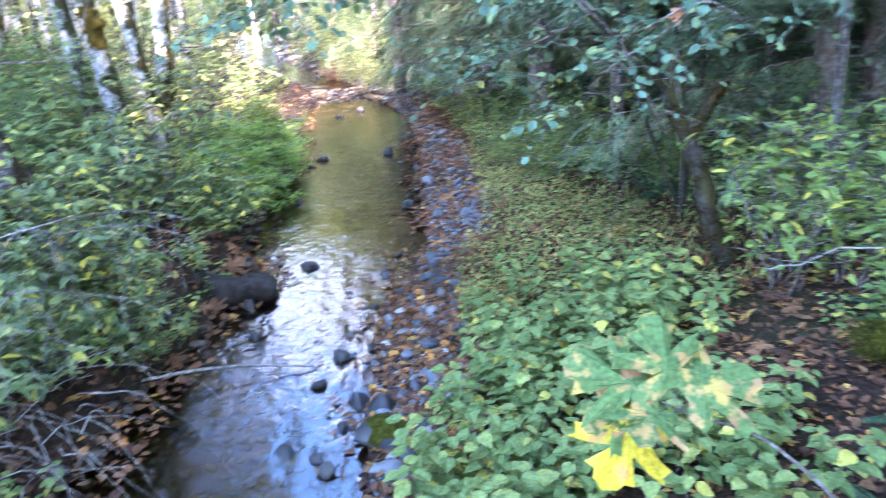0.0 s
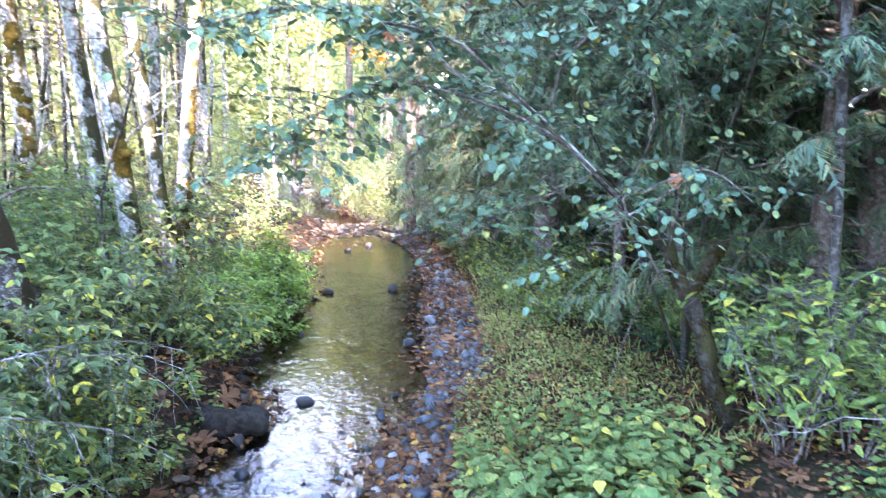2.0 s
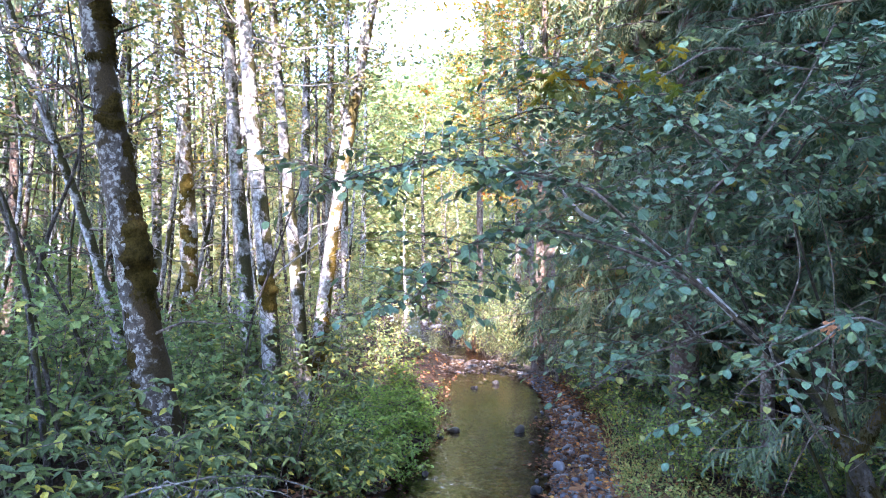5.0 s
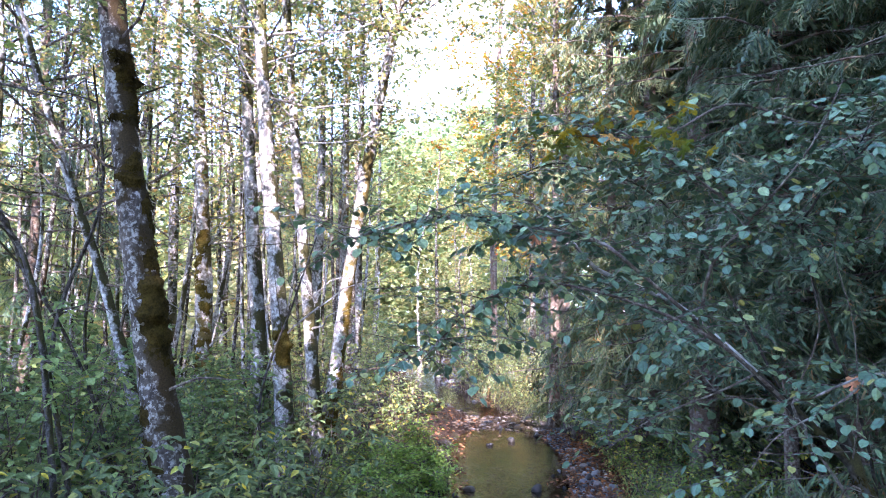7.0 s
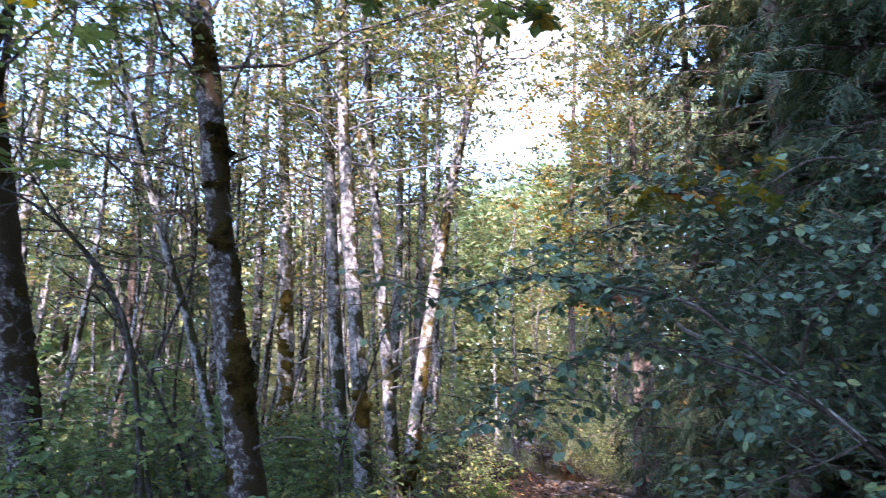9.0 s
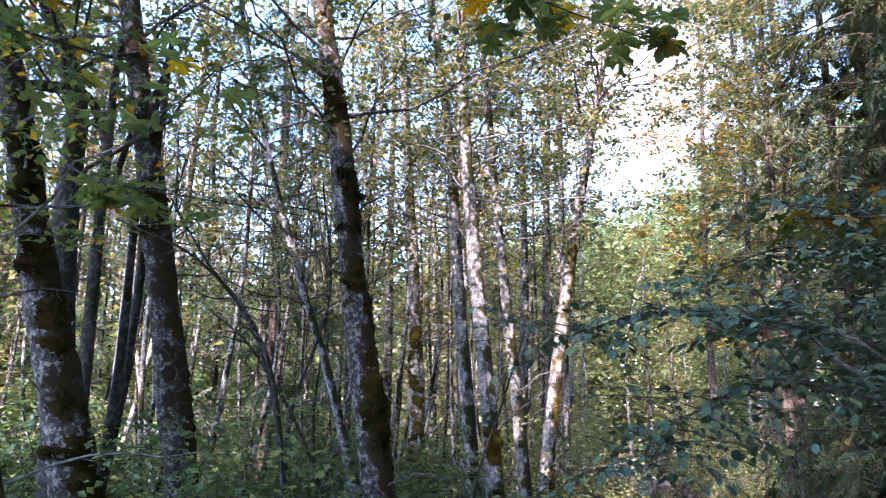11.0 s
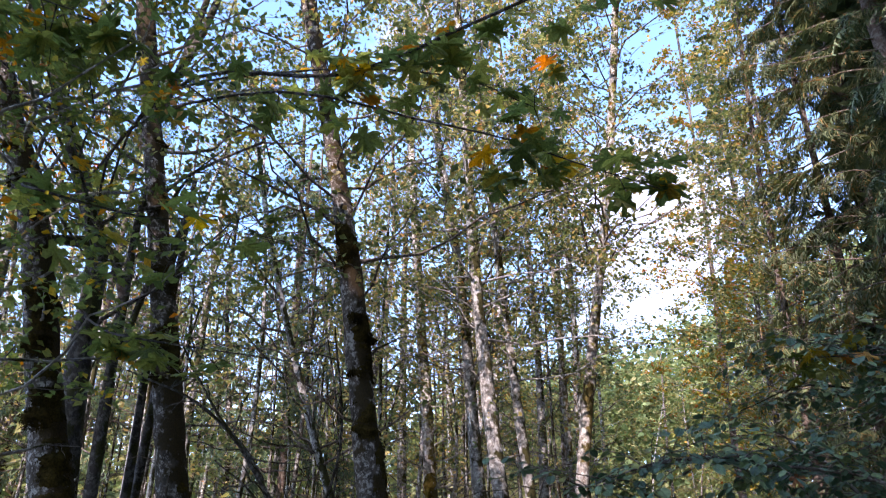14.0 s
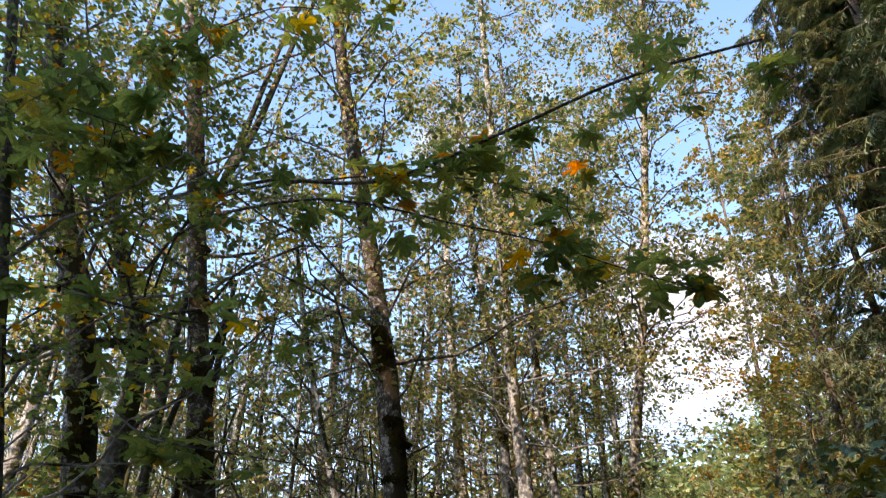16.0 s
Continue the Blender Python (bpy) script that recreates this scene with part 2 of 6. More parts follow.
M_HERB = leaf_material("herb_leaf", [(0.0, (0.105, 0.155, 0.0482)), (0.6, (0.16, 0.205, 0.0619)), (0.9, (0.253, 0.275, 0.0774)), (1.0, (0.528, 0.42, 0.0774))], 0.25, 0.8, None, 0.15)
M_PALE = leaf_material("pale_shrub_leaf", [(0.0, (0.108, 0.167, 0.051)), (0.6, (0.184, 0.255, 0.068)), (0.88, (0.27, 0.314, 0.0765)), (1.0, (0.54, 0.441, 0.0765))], 0.32, 0.7, None, 0.2)
M_HAZEL = leaf_material("hazel_leaf", [(0.0, (0.0475, 0.0978, 0.0533)), (0.5, (0.0902, 0.157, 0.0851)), (0.93, (0.152, 0.212, 0.0814)), (1.0, (0.285, 0.255, 0.0592))], 0.16, 0.5, None, 0.38)
M_ALDER = leaf_material("alder_leaf", [(0.0, (0.0579, 0.085, 0.0406)), (0.4, (0.126, 0.165, 0.0631)), (0.75, (0.263, 0.265, 0.0947)), (0.95, (0.421, 0.33, 0.127)), (1.0, (0.4, 0.22, 0.0902))], 0.5)
M_MAPLE = leaf_material("maple_leaf", [(0.0, (0.0858, 0.131, 0.0428)), (0.6, (0.152, 0.2, 0.0612)), (0.88, (0.264, 0.281, 0.0766)), (0.95, (0.528, 0.362, 0.0714)), (1.0, (0.502, 0.2, 0.051))], 0.5, 0.6)
M_SPRIG = leaf_material("turning_maple_leaf", [(0.0, (0.085, 0.145, 0.045)), (1.0, (0.13, 0.19, 0.055))], 0.2, 0.75, ((0.38, 0.26, 0.06), (0.34, 0.17, 0.075)), 0.1)
M_YELLOW = leaf_material("yellow_maple_leaf", [(0.0, (0.50, 0.36, 0.025)), (1.0, (0.54, 0.40, 0.03))], 0.2, 0.7, ((0.42, 0.20, 0.07), (0.50, 0.36, 0.04)), 0.12)
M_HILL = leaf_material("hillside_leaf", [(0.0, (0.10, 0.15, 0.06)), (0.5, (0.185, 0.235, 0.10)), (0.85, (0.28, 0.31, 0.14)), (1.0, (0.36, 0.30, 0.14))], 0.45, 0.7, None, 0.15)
# Bleached leaf: the glare of a sunlit clearing is put into its colour
M_GLADE_GLARE = leaf_material("glade_painted_sun", [(0.0, (0.22, 0.25, 0.11)), (0.5, (0.36, 0.36, 0.18)), (1.0, (0.48, 0.44, 0.25))], 0.4, 0.7, None, 0.15)
M_AUTUMN = leaf_material("autumn_leaf", [(0.0, (0.0954, 0.127, 0.0255)), (0.45, (0.254, 0.225, 0.0425)), (0.8, (0.445, 0.265, 0.0425)), (1.0, (0.339, 0.108, 0.034))], 0.4)
M_RUST = leaf_material("withered_leaf", [(0.0, (0.14, 0.07, 0.04)), (0.6, (0.24, 0.13, 0.08)), (1.0, (0.30, 0.22, 0.09))], 0.25, 0.7)
M_RED = leaf_material("dead_leaf", [(0.0, (0.50, 0.18, 0.08)), (1.0, (0.58, 0.28, 0.14))], 0.2)
M_CEDAR = leaf_material("cedar_spray", [(0.0, (0.0342, 0.0663, 0.0302)), (0.6, (0.0855, 0.132, 0.0612)), (0.95, (0.162, 0.196, 0.09)), (1.0, (0.342, 0.153, 0.0576))], 0.14, 0.48, None, 0.4)
# Dark leaf of the shade belt; the deep shade is put into its colour
M_SHADELEAF = leaf_material("shade_painted_leaf", [(0.0, (0.0263, 0.0475, 0.0213)), (0.6, (0.0578, 0.0902, 0.041)), (1.0, (0.105, 0.133, 0.0533))], 0.1, 0.6)
# Paler copy of the cedar spray: light on upper cedars put into colour
M_LITCEDAR = leaf_material("lit_cedar_spray", [(0.0, (0.0588, 0.086, 0.037)), (0.6, (0.127, 0.155, 0.0666)), (0.9, (0.196, 0.189, 0.0814)), (1.0, (0.353, 0.189, 0.0666))], 0.25, 0.55)
M_FERN = leaf_material("fern_frond", [(0.0, (0.03, 0.075, 0.035)), (1.0, (0.055, 0.115, 0.05))], 0.2, 0.6, None, 0.2)
M_GRASS = leaf_material("low_herb", [(0.0, (0.132, 0.171, 0.0533)), (0.5, (0.231, 0.26, 0.0779)), (0.8, (0.341, 0.319, 0.0984)), (0.9, (0.374, 0.245, 0.082)), (1.0, (0.22, 0.098, 0.041))], 0.25, 0.7, None, 0.2)
M_BARK = bark_material("alder_bark", (0.08, 0.07, 0.06), (0.24, 0.225, 0.20), (0.42, 0.405, 0.37), 0.8)
M_MOSSY = bark_material("mossy_bark", (0.09, 0.07, 0.05), (0.26, 0.23, 0.20), (0.45, 0.43, 0.38), 0.8, 3.0, (0.09, 0.068, 0.018))
# Darker alder bark with moss and lichen; shade is put into its colour
M_SHADEBARK = bark_material("shaded_alder_bark", (0.026, 0.020, 0.015), (0.10, 0.08, 0.062), (0.36, 0.34, 0.30), 0.75, 2.0, (0.040, 0.026, 0.009), 0.025)
M_DARKBARK = bark_material("maple_bark", (0.022, 0.017, 0.013), (0.065, 0.052, 0.042), (0.12, 0.11, 0.095), 0.6)
M_CEDARBARK = bark_material("cedar_bark", (0.045, 0.029, 0.02), (0.13, 0.085, 0.062), (0.18, 0.15, 0.12), 0.25, 12.0)
M_TWIG = bark_material("grey_twig", (0.10, 0.088, 0.075), (0.26, 0.235, 0.20), (0.38, 0.36, 0.32), 0.15)
M_PALELIMB = bark_material("pale_limb", (0.15, 0.14, 0.12), (0.36, 0.34, 0.31), (0.50, 0.48, 0.45), 0.3)
M_SNAG = bark_material("snag_bark", (0.014, 0.011, 0.008), (0.038, 0.03, 0.021), (0.06, 0.054, 0.043), 1.1, 3.0, (0.04, 0.036, 0.010))
M_BROWNTWIG = bark_material("brown_twig", (0.045, 0.032, 0.024), (0.12, 0.09, 0.065), (0.2, 0.17, 0.14), 0.25)
M_CANE = bark_material("cane_bark", (0.06, 0.048, 0.036), (0.17, 0.145, 0.115), (0.26, 0.235, 0.195), 0.3)
M_ROT = bark_material("wet_log_bark", (0.010, 0.008, 0.006), (0.028, 0.022, 0.017), (0.04, 0.034, 0.028), 0.3)
M_MOSS = moss_material("trunk_moss", (0.018, 0.014, 0.005), (0.075, 0.056, 0.016))
M_GOLDMOSS = moss_material("golden_moss", (0.035, 0.028, 0.006), (0.15, 0.115, 0.03))
M_BRACKEN = leaf_material("bracken", [(0.0, (0.159, 0.265, 0.068)), (0.7, (0.233, 0.353, 0.0892)), (1.0, (0.329, 0.392, 0.102))], 0.4, 0.7, None, 0.2)
M_MOSSLOG = moss_material("bright_moss", (0.02, 0.024, 0.004), (0.105, 0.110, 0.018))


# ---- mesh tools ----
class Geo:
    """Gathers vertices and faces, then becomes one mesh."""

    def __init__(self):
        self.v, self.f, self.n = [], [], 0

    def add(self, v, f):
        v = np.asarray(v, float).reshape(-1, 3)
        self.v.append(v)
        self.f.append(np.asarray(f, int) + self.n)
        self.n += len(v)
        return self

    def mesh(self, name, mat, smooth=True, base=(0, 0, 0)):
        me = bpy.data.meshes.new(name)
        v = np.concatenate(self.v) - np.asarray(base, float)
        me.vertices.add(len(v))
        me.vertices.foreach_set("co", v.ravel())
        loops = np.concatenate([f.ravel() for f in self.f])
        totals = np.concatenate([np.full(len(f), f.shape[1]) for f in self.f])
        me.loops.add(len(loops))
        me.loops.foreach_set("vertex_index", loops)
        me.polygons.add(len(totals))
        me.polygons.foreach_set("loop_start", np.concatenate([[0], np.cumsum(totals)[:-1]]))
        me.polygons.foreach_set("loop_total", totals)
        me.polygons.foreach_set("use_smooth", np.full(len(totals), smooth))
        me.materials.append(mat)
        me.update(calc_edges=True)
        return me


def part(name, geo, mat, parent, label="", smooth=True, kind=""):
    """One mesh under a thing; geometry is given in the thing's own space."""
    ob = new(name, geo.mesh(name, mat, smooth))
    ob.parent = parent
    return tagged(ob, label, kind=kind)


def root(name, place, label, category, group="", kind=""):
    ob = new(name)
    ob.empty_display_size = 0.2
    ob.location = place
    return tagged(ob, label, category, group, kind)


def unit(v):
    v = np.asarray(v, float)
    return v / np.maximum(np.linalg.norm(v, axis=-1, keepdims=True), 1e-9)


def spline(points, n):
    """A smooth line through the points, n places long (Catmull-Rom)."""
    p = np.asarray(points, float)
    p = np.vstack([2 * p[0] - p[1], p, 2 * p[-1] - p[-2]])
    s = np.linspace(0, len(p) - 3 - 1e-6, n)
    i, t = s.astype(int), (s % 1)[:, None]
    a, b, c, d = p[i], p[i + 1], p[i + 2], p[i + 3]
    return 0.5 * (2 * b + (c - a) * t + (2 * a - 5 * b + 4 * c - d) * t**2 + (3 * b - a - 3 * c + d) * t**3)


def tube(geo, pts, radii, sides=6, rng=None, rough=0.0, cap=False):
    pts = np.asarray(pts, float)
    n = len(pts)
    tan = unit(np.gradient(pts, axis=0))
    ref = np.where(np.abs(tan[:, 2:3]) > 0.9, np.array([[1.0, 0, 0]]), np.array([[0, 0, 1.0]])) if np.abs(tan[:, 2]).min() < 0.9 else np.tile([[1.0, 0, 0]], (n, 1))
    if np.abs(tan[:, 2]).min() < 0.9 < np.abs(tan[:, 2]).max():
        ref = np.tile(unit(np.array([[0.31, 0.95, 0.05]])), (n, 1))
    u = unit(np.cross(tan, ref))
    w = np.cross(tan, u)
    a = np.linspace(0, 2 * np.pi, sides, endpoint=False)
    r = np.broadcast_to(np.asarray(radii, float), (n,))[:, None] * np.ones((n, sides))
    if rng is not None and rough:
        wob = rng.normal(0, 1, (n, sides))
        wob = wob + np.roll(wob, 1, 1) + np.roll(wob, -1, 1)
        wob[1:-1] = (wob[:-2] + wob[1:-1] + wob[2:]) / 3
        r = r * (1 + rough * wob)
    v = pts[:, None] + r[..., None] * (np.cos(a)[None, :, None] * u[:, None] + np.sin(a)[None, :, None] * w[:, None])
    i, j = np.meshgrid(np.arange(n - 1), np.arange(sides), indexing="ij")
    k = (j + 1) % sides
    f = np.stack([i * sides + j, i * sides + k, (i + 1) * sides + k, (i + 1) * sides + j], -1).reshape(-1, 4)
    at = geo.n
    geo.add(v, f)
    if cap:
        geo.f.append(np.array([at + np.arange(sides)[::-1]]))
        geo.f.append(np.array([at + (n - 1) * sides + np.arange(sides)]))
    return geo


OVAL = (np.array([(0, 0, 0), (0.28, 0.42, 0.07), (0.68, 0.34, 0.05), (1, 0, -0.10), (0.68, -0.34, 0.05), (0.28, -0.42, 0.07)]), np.array([(0, 1, 2, 3), (0, 3, 4, 5)]))
BROAD = (np.array([(0, 0, 0), (0.08, 0.34, 0.05), (0.36, 0.50, 0.07), (0.70, 0.30, 0.03), (1, 0, -0.12), (0.70, -0.30, 0.03), (0.36, -0.50, 0.07), (0.08, -0.34, 0.05)]), np.array([(0, 1, 2, 3), (0, 3, 4, 5), (0, 5, 6, 7)]))
_rim = [(0.05, 0.26), (0.26, 0.46), (0.55, 0.49), (0.82, 0.33), (0.95, 0.13)]
DISC = (np.array([(0, 0, 0)] + [(u, v, 0.06 - 0.14 * u * u) for u, v in _rim] + [(1.04, 0, -0.14)] + [(u, -v, 0.06 - 0.14 * u * u) for u, v in reversed(_rim)]), np.array([(0, 1, 2, 3), (0, 3, 4, 5), (0, 5, 6, 7), (0, 7, 8, 9), (0, 9, 10, 11)]))
RHOMB = (np.array([(0, 0, 0), (0.45, 0.5, 0.08), (1, 0, -0.08), (0.45, -0.5, 0.08)]), np.array([(0, 1, 2, 3)]))
_half = [(-0.02, 0.05), (-0.13, 0.26), (-0.04, 0.47), (0.12, 0.40), (0.19, 0.20), (0.33, 0.44), (0.40, 0.66), (0.52, 0.58), (0.60, 0.66), (0.55, 0.40), (0.43, 0.13), (0.64, 0.20), (0.78, 0.34), (0.80, 0.20), (0.90, 0.17)]
_outline = _half + [(1.0, 0.0)] + [(u, -v) for u, v in reversed(_half)]
PALM = (
    np.array([(0.22, 0, 0.03)] + [(u, v, -0.28 * v * v - 0.10 * max(u - 0.3, 0) + 0.03 * ((i * 7) % 3 - 1)) for i, (u, v) in enumerate(_outline)]),
    np.array([(0, i + 1, i + 2) for i in range(len(_outline) - 1)] + [(0, len(_outline), 1)]),
)


def leaves(geo, p, d, up, length, width, shape):
    """Leaf blades: base p, direction d, rough upward normal; sizes by leaf."""
    tmpl, faces = shape
    p, d = np.asarray(p, float), unit(d)
    r = unit(np.cross(d, up))
    nn = np.cross(r, d)
    length, width = np.broadcast_to(length, (len(p),))[:, None, None], np.broadcast_to(width, (len(p),))[:, None, None]
    v = p[:, None] + length * tmpl[None, :, 0:1] * d[:, None] + width * tmpl[None, :, 1:2] * r[:, None] + length * tmpl[None, :, 2:3] * nn[:, None]
    k = len(tmpl)
    geo.add(v, (faces[None] + (np.arange(len(p)) * k)[:, None, None]).reshape(-1, faces.shape[1]))
    return geo


def scatter_leaves(geo, pts, rng, size, shape, droop=0.25, aspect=0.55, tilt=0.5, spread=0.06):
    """Leaves at points: each in a chance direction, hanging a little, its face mostly up."""
    pts = np.asarray(pts, float)
    n = len(pts)
    a = rng.uniform(0, 2 * np.pi, n)
    d = np.stack([np.cos(a), np.sin(a), rng.normal(-droop, 0.3, n)], -1)
    up = np.stack([rng.normal(0, tilt, n), rng.normal(0, tilt, n), np.ones(n)], -1)
    s = size * rng.uniform(0.6, 1.3, n)
    return leaves(geo, pts + rng.normal(0, spread, (n, 3)), d, up, s, s * aspect * rng.uniform(0.8, 1.2, n), shape)


def twig_points(p0, d, length, sag, n, rng, wander=0.05):
    s = np.linspace(0, 1, n)[:, None]
    w = np.cumsum(rng.normal(0, wander * length / n, (n, 3)), axis=0)
    w[0] = 0
    return np.asarray(p0) + unit(d) * length * s + np.array([0, 0, -sag * length]) * s**2 + w

# ---- ground and brook ----
BROOK_Y = np.array([-60, 3.2, 4.4, 5.5, 6.4, 7.4, 9.0, 10.4, 11.7, 14.5, 18.4, 28, 36, 52, 90, 400])
BROOK_L = np.array([-2.3, -2.3, -2.3, -2.15, -1.95, -2.35, -2.5, -2.55, -2.6, -3.2, -3.6, -8.6, -11.4, -15.5, -26, -120])
BROOK_R = np.array([-0.62, -0.62, -0.66, -0.74, -0.50, -0.34, -0.52, -0.60, -0.64, -1.0, -2.1, -6.6, -9.0, -12.3, -21, -112])
BAR_W = np.array([0.6, 0.6, 0.66, 0.64, 0.42, 0.58, 0.74, 0.70, 0.6, 0.4, 0.5, 0.8, 1.0, 1.0, 1.0, 1.0])


def smooth(x):
    x = np.clip(x, 0, 1)
    return x * x * (3 - 2 * x)


def lump(x, y, s, k):
    return (np.sin(x * s + k) * np.cos(y * s * 1.13 + 2 * k) + np.sin(x * s * 2.3 + 1.7 * k + y * s * 0.7) * 0.5 + np.cos(y * s * 3.1 - k + x * s * 1.9) * 0.3) / 1.8


def land(x, y):
    """Height of the ground at a place."""
    x, y = np.asarray(x, float), np.asarray(y, float)
    le, re, bw = np.interp(y, BROOK_Y, BROOK_L), np.interp(y, BROOK_Y, BROOK_R), np.interp(y, BROOK_Y, BAR_W)
    le, re = le + 0.10 * lump(y, 0 * y, 2.1, 1), re + 0.09 * lump(y, 0 * y, 2.7, 4) + 0.07 * lump(y, 0 * y, 8.3, 2)
    mid, half = (le + re) / 2, (re - le) / 2
    bed = -0.16 * (1 - np.clip(np.abs(x - mid) / half, 0, 1) ** 6) - 0.03 + 0.025 * lump(x, y, 6, 2) + 0.21 * np.exp(-(((y - 18.4) / 1.5) ** 4))
    dl, dr = le - x, x - re
    left = 0.42 * smooth(dl / 0.45) + 0.22 * smooth(dl / 3.0) + 0.25 * smooth((dl - 3) / 25)
    right = 0.10 * smooth(dr / bw) + 0.16 * smooth((dr - bw) / 0.9) + 0.22 * smooth((dr - 1.5) / 3) + 0.9 * smooth((dr - 4) / 14)
    out = np.where(dl > 0, left, right) + 0.03 * lump(x, y, 3.1, 3) * smooth(np.maximum(dl, dr) / 0.6) + 0.09 * lump(x, y, 0.8, 5) * smooth(np.maximum(dl, dr) / 2)
    far = np.hypot(x, y)
    return np.where((dl > 0) | (dr > 0), out, bed) + 2.5 * smooth((far - 60) / 200)


def axis(fine_lo, fine_hi, step, reach):
    core = np.arange(fine_lo, fine_hi + step / 2, step)
    grow = step * 1.18 ** np.arange(1, 60)
    steps = np.cumsum(grow)
    steps = steps[steps < reach]
    return np.concatenate([(fine_lo - steps)[::-1], core, fine_hi + steps])


gx, gy = axis(-5.0, 4.5, 0.10, 700), axis(1.5, 14.0, 0.10, 700)
GX, GY = np.meshgrid(gx, gy)
GZ = land(GX, GY)
ii, jj = np.meshgrid(np.arange(len(gy) - 1), np.arange(len(gx) - 1), indexing="ij")
k = len(gx)
quads = np.stack([ii * k + jj, ii * k + jj + 1, (ii + 1) * k + jj + 1, (ii + 1) * k + jj], -1).reshape(-1, 4)
ground = new("ground", Geo().add(np.stack([GX, GY, GZ], -1), quads).mesh("ground", M_GROUND))
tagged(ground, "dark forest soil with moss and rotted leaves", "ground", kind="structure")

wy = np.concatenate([np.arange(-12, 1.5, 0.5), np.arange(1.5, 16, 0.045), np.arange(16, 70, 0.5)])
wu = np.linspace(-0.12, 1.12, 56)
WU, WY = np.meshgrid(wu, wy)
WL, WR = np.interp(WY, BROOK_Y, BROOK_L), np.interp(WY, BROOK_Y, BROOK_R)
WX = WL + (WR - WL) * WU
riffle = 0.15 + np.exp(-((WY - 5.8) / 1.6) ** 2) + 0.9 * np.exp(-((WY - 8.6) / 1.0) ** 2) + 0.8 * np.exp(-((WY - 3.2) / 0.7) ** 2) + 0.5 * np.exp(-((WY - 11.8) / 0.4) ** 2)
WZ = 0.0035 * riffle * (lump(WX * 2, WY * 0.8, 7, 1) + 0.45 * lump(WX * 1.5, WY, 17, 3) + 0.2 * lump(WX * 1.6, WY, 33, 6))
ii, jj = np.meshgrid(np.arange(len(wy) - 1), np.arange(len(wu) - 1), indexing="ij")
k = len(wu)
quads = np.stack([ii * k + jj, ii * k + jj + 1, (ii + 1) * k + jj + 1, (ii + 1) * k + jj], -1).reshape(-1, 4)
water = new("water", Geo().add(np.stack([WX, WY, WZ], -1), quads).mesh("water", M_WATER))
water.visible_shadow = False
tagged(water, "shallow clear rippling brook over brown stones", "water", kind="structure")


# ---- stones ----
def stone_geo(rng, sub=2, flat=0.75, ragged=0.16):
    bm = bmesh.new()
    bmesh.ops.create_icosphere(bm, subdivisions=sub, radius=1.0)
    dirs = unit(rng.normal(0, 1, (7, 3)))
    cut = rng.uniform(0.34, 0.72, 7)
    scale = np.array([rng.uniform(0.85, 1.25), rng.uniform(0.7, 1.0), flat * rng.uniform(0.8, 1.2)])
    v = np.array([q.co[:] for q in bm.verts])
    for d, c in zip(dirs, cut):
        over = np.maximum(v @ d - c, 0)[:, None]
        v = v - over * d * 0.97
    v = v * (1 + ragged * 0.4 * rng.normal(0, 1, (len(v), 1)) * 0.5) * scale
    f = np.array([[q.index for q in t.verts] for t in bm.faces])
    bm.free()
    return v, f


STONES = []
for s in range(8):
    v, f = stone_geo(np.random.default_rng(40 + s))
    STONES.append((v, f))


def stone_thing(name, x, y, z, size, which, turn, mat, label, group=""):
    v, f = STONES[which % 8]
    key = f"{name}_{which % 8}_{mat.name}"
    me = bpy.data.meshes.get(key) or Geo().add(v, f).mesh(key, mat)
    ob = new(name, me)
    ob.location, ob.rotation_euler, ob.scale = (x, y, z), (0, 0, turn), (size, size, size)
    return tagged(ob, label, "rock", group)


# rocks that stand in or beside the brook: x, y, half-width, sink
ROCKS = [
    (-1.55, 6.63, 0.14, 0.05), (-2.09, 8.88, 0.08, 0.02), (-0.95, 4.74, 0.13, 0.02), (-1.05, 4.36, 0.10, 0.01), (-0.72, 4.15, 0.16, 0.02), (-0.58, 3.98, 0.21, 0.03),
    (-0.80, 3.84, 0.075, 0.02), (-0.90, 3.52, 0.075, 0.01), (-0.82, 3.41, 0.10, 0.01), (-1.15, 3.61, 0.17, 0.10), (-1.12, 11.55, 0.16, 0.04), (-2.31, 10.85, 0.10, 0.02),
    (-1.04, 5.92, 0.07, 0.03), (-1.70, 5.16, 0.11, 0.05), (-0.63, 8.51, 0.12, 0.02), (-2.2, 11.26, 0.12, 0.02), (-2.5, 15.2, 0.12, 0.03), (-2.1, 15.8, 0.13, 0.03),
    (-2.6, 17.4, 0.16, 0.05), (-2.2, 17.9, 0.14, 0.04), (-3.0, 18.2, 0.17, 0.05), (-1.9, 5.7, 0.12, 0.04), (-1.55, 4.05, 0.10, 0.07), (-1.75, 3.3, 0.12, 0.08),
]
for n, (x, y, r, sink) in enumerate(ROCKS):
    r = r * (0.74 if y < 5 else 0.9)
    stone_thing("rock", x, y, r * 0.3 - sink, r, n, n * 1.3, M_WET_STONE, "dark wet rounded rock in the brook", "rocks in the brook")
mossy_rock = stone_thing("mossy_rock", -0.52, 3.64, 0.06, 0.20, 3, 0.5, M_WET_STONE, "dark rock with a cap of moss at the waterside")
rng = np.random.default_rng(5)
v, f = STONES[3]
cap = v * 1.04
keep = f[(cap[f][:, :, 2].mean(1) > 0.12) & (cap[f][:, :, 0].mean(1) > -0.35)]
mc = new("moss_cap", Geo().add(cap, keep).mesh("moss_cap", M_MOSSLOG))
mc.parent = mossy_rock

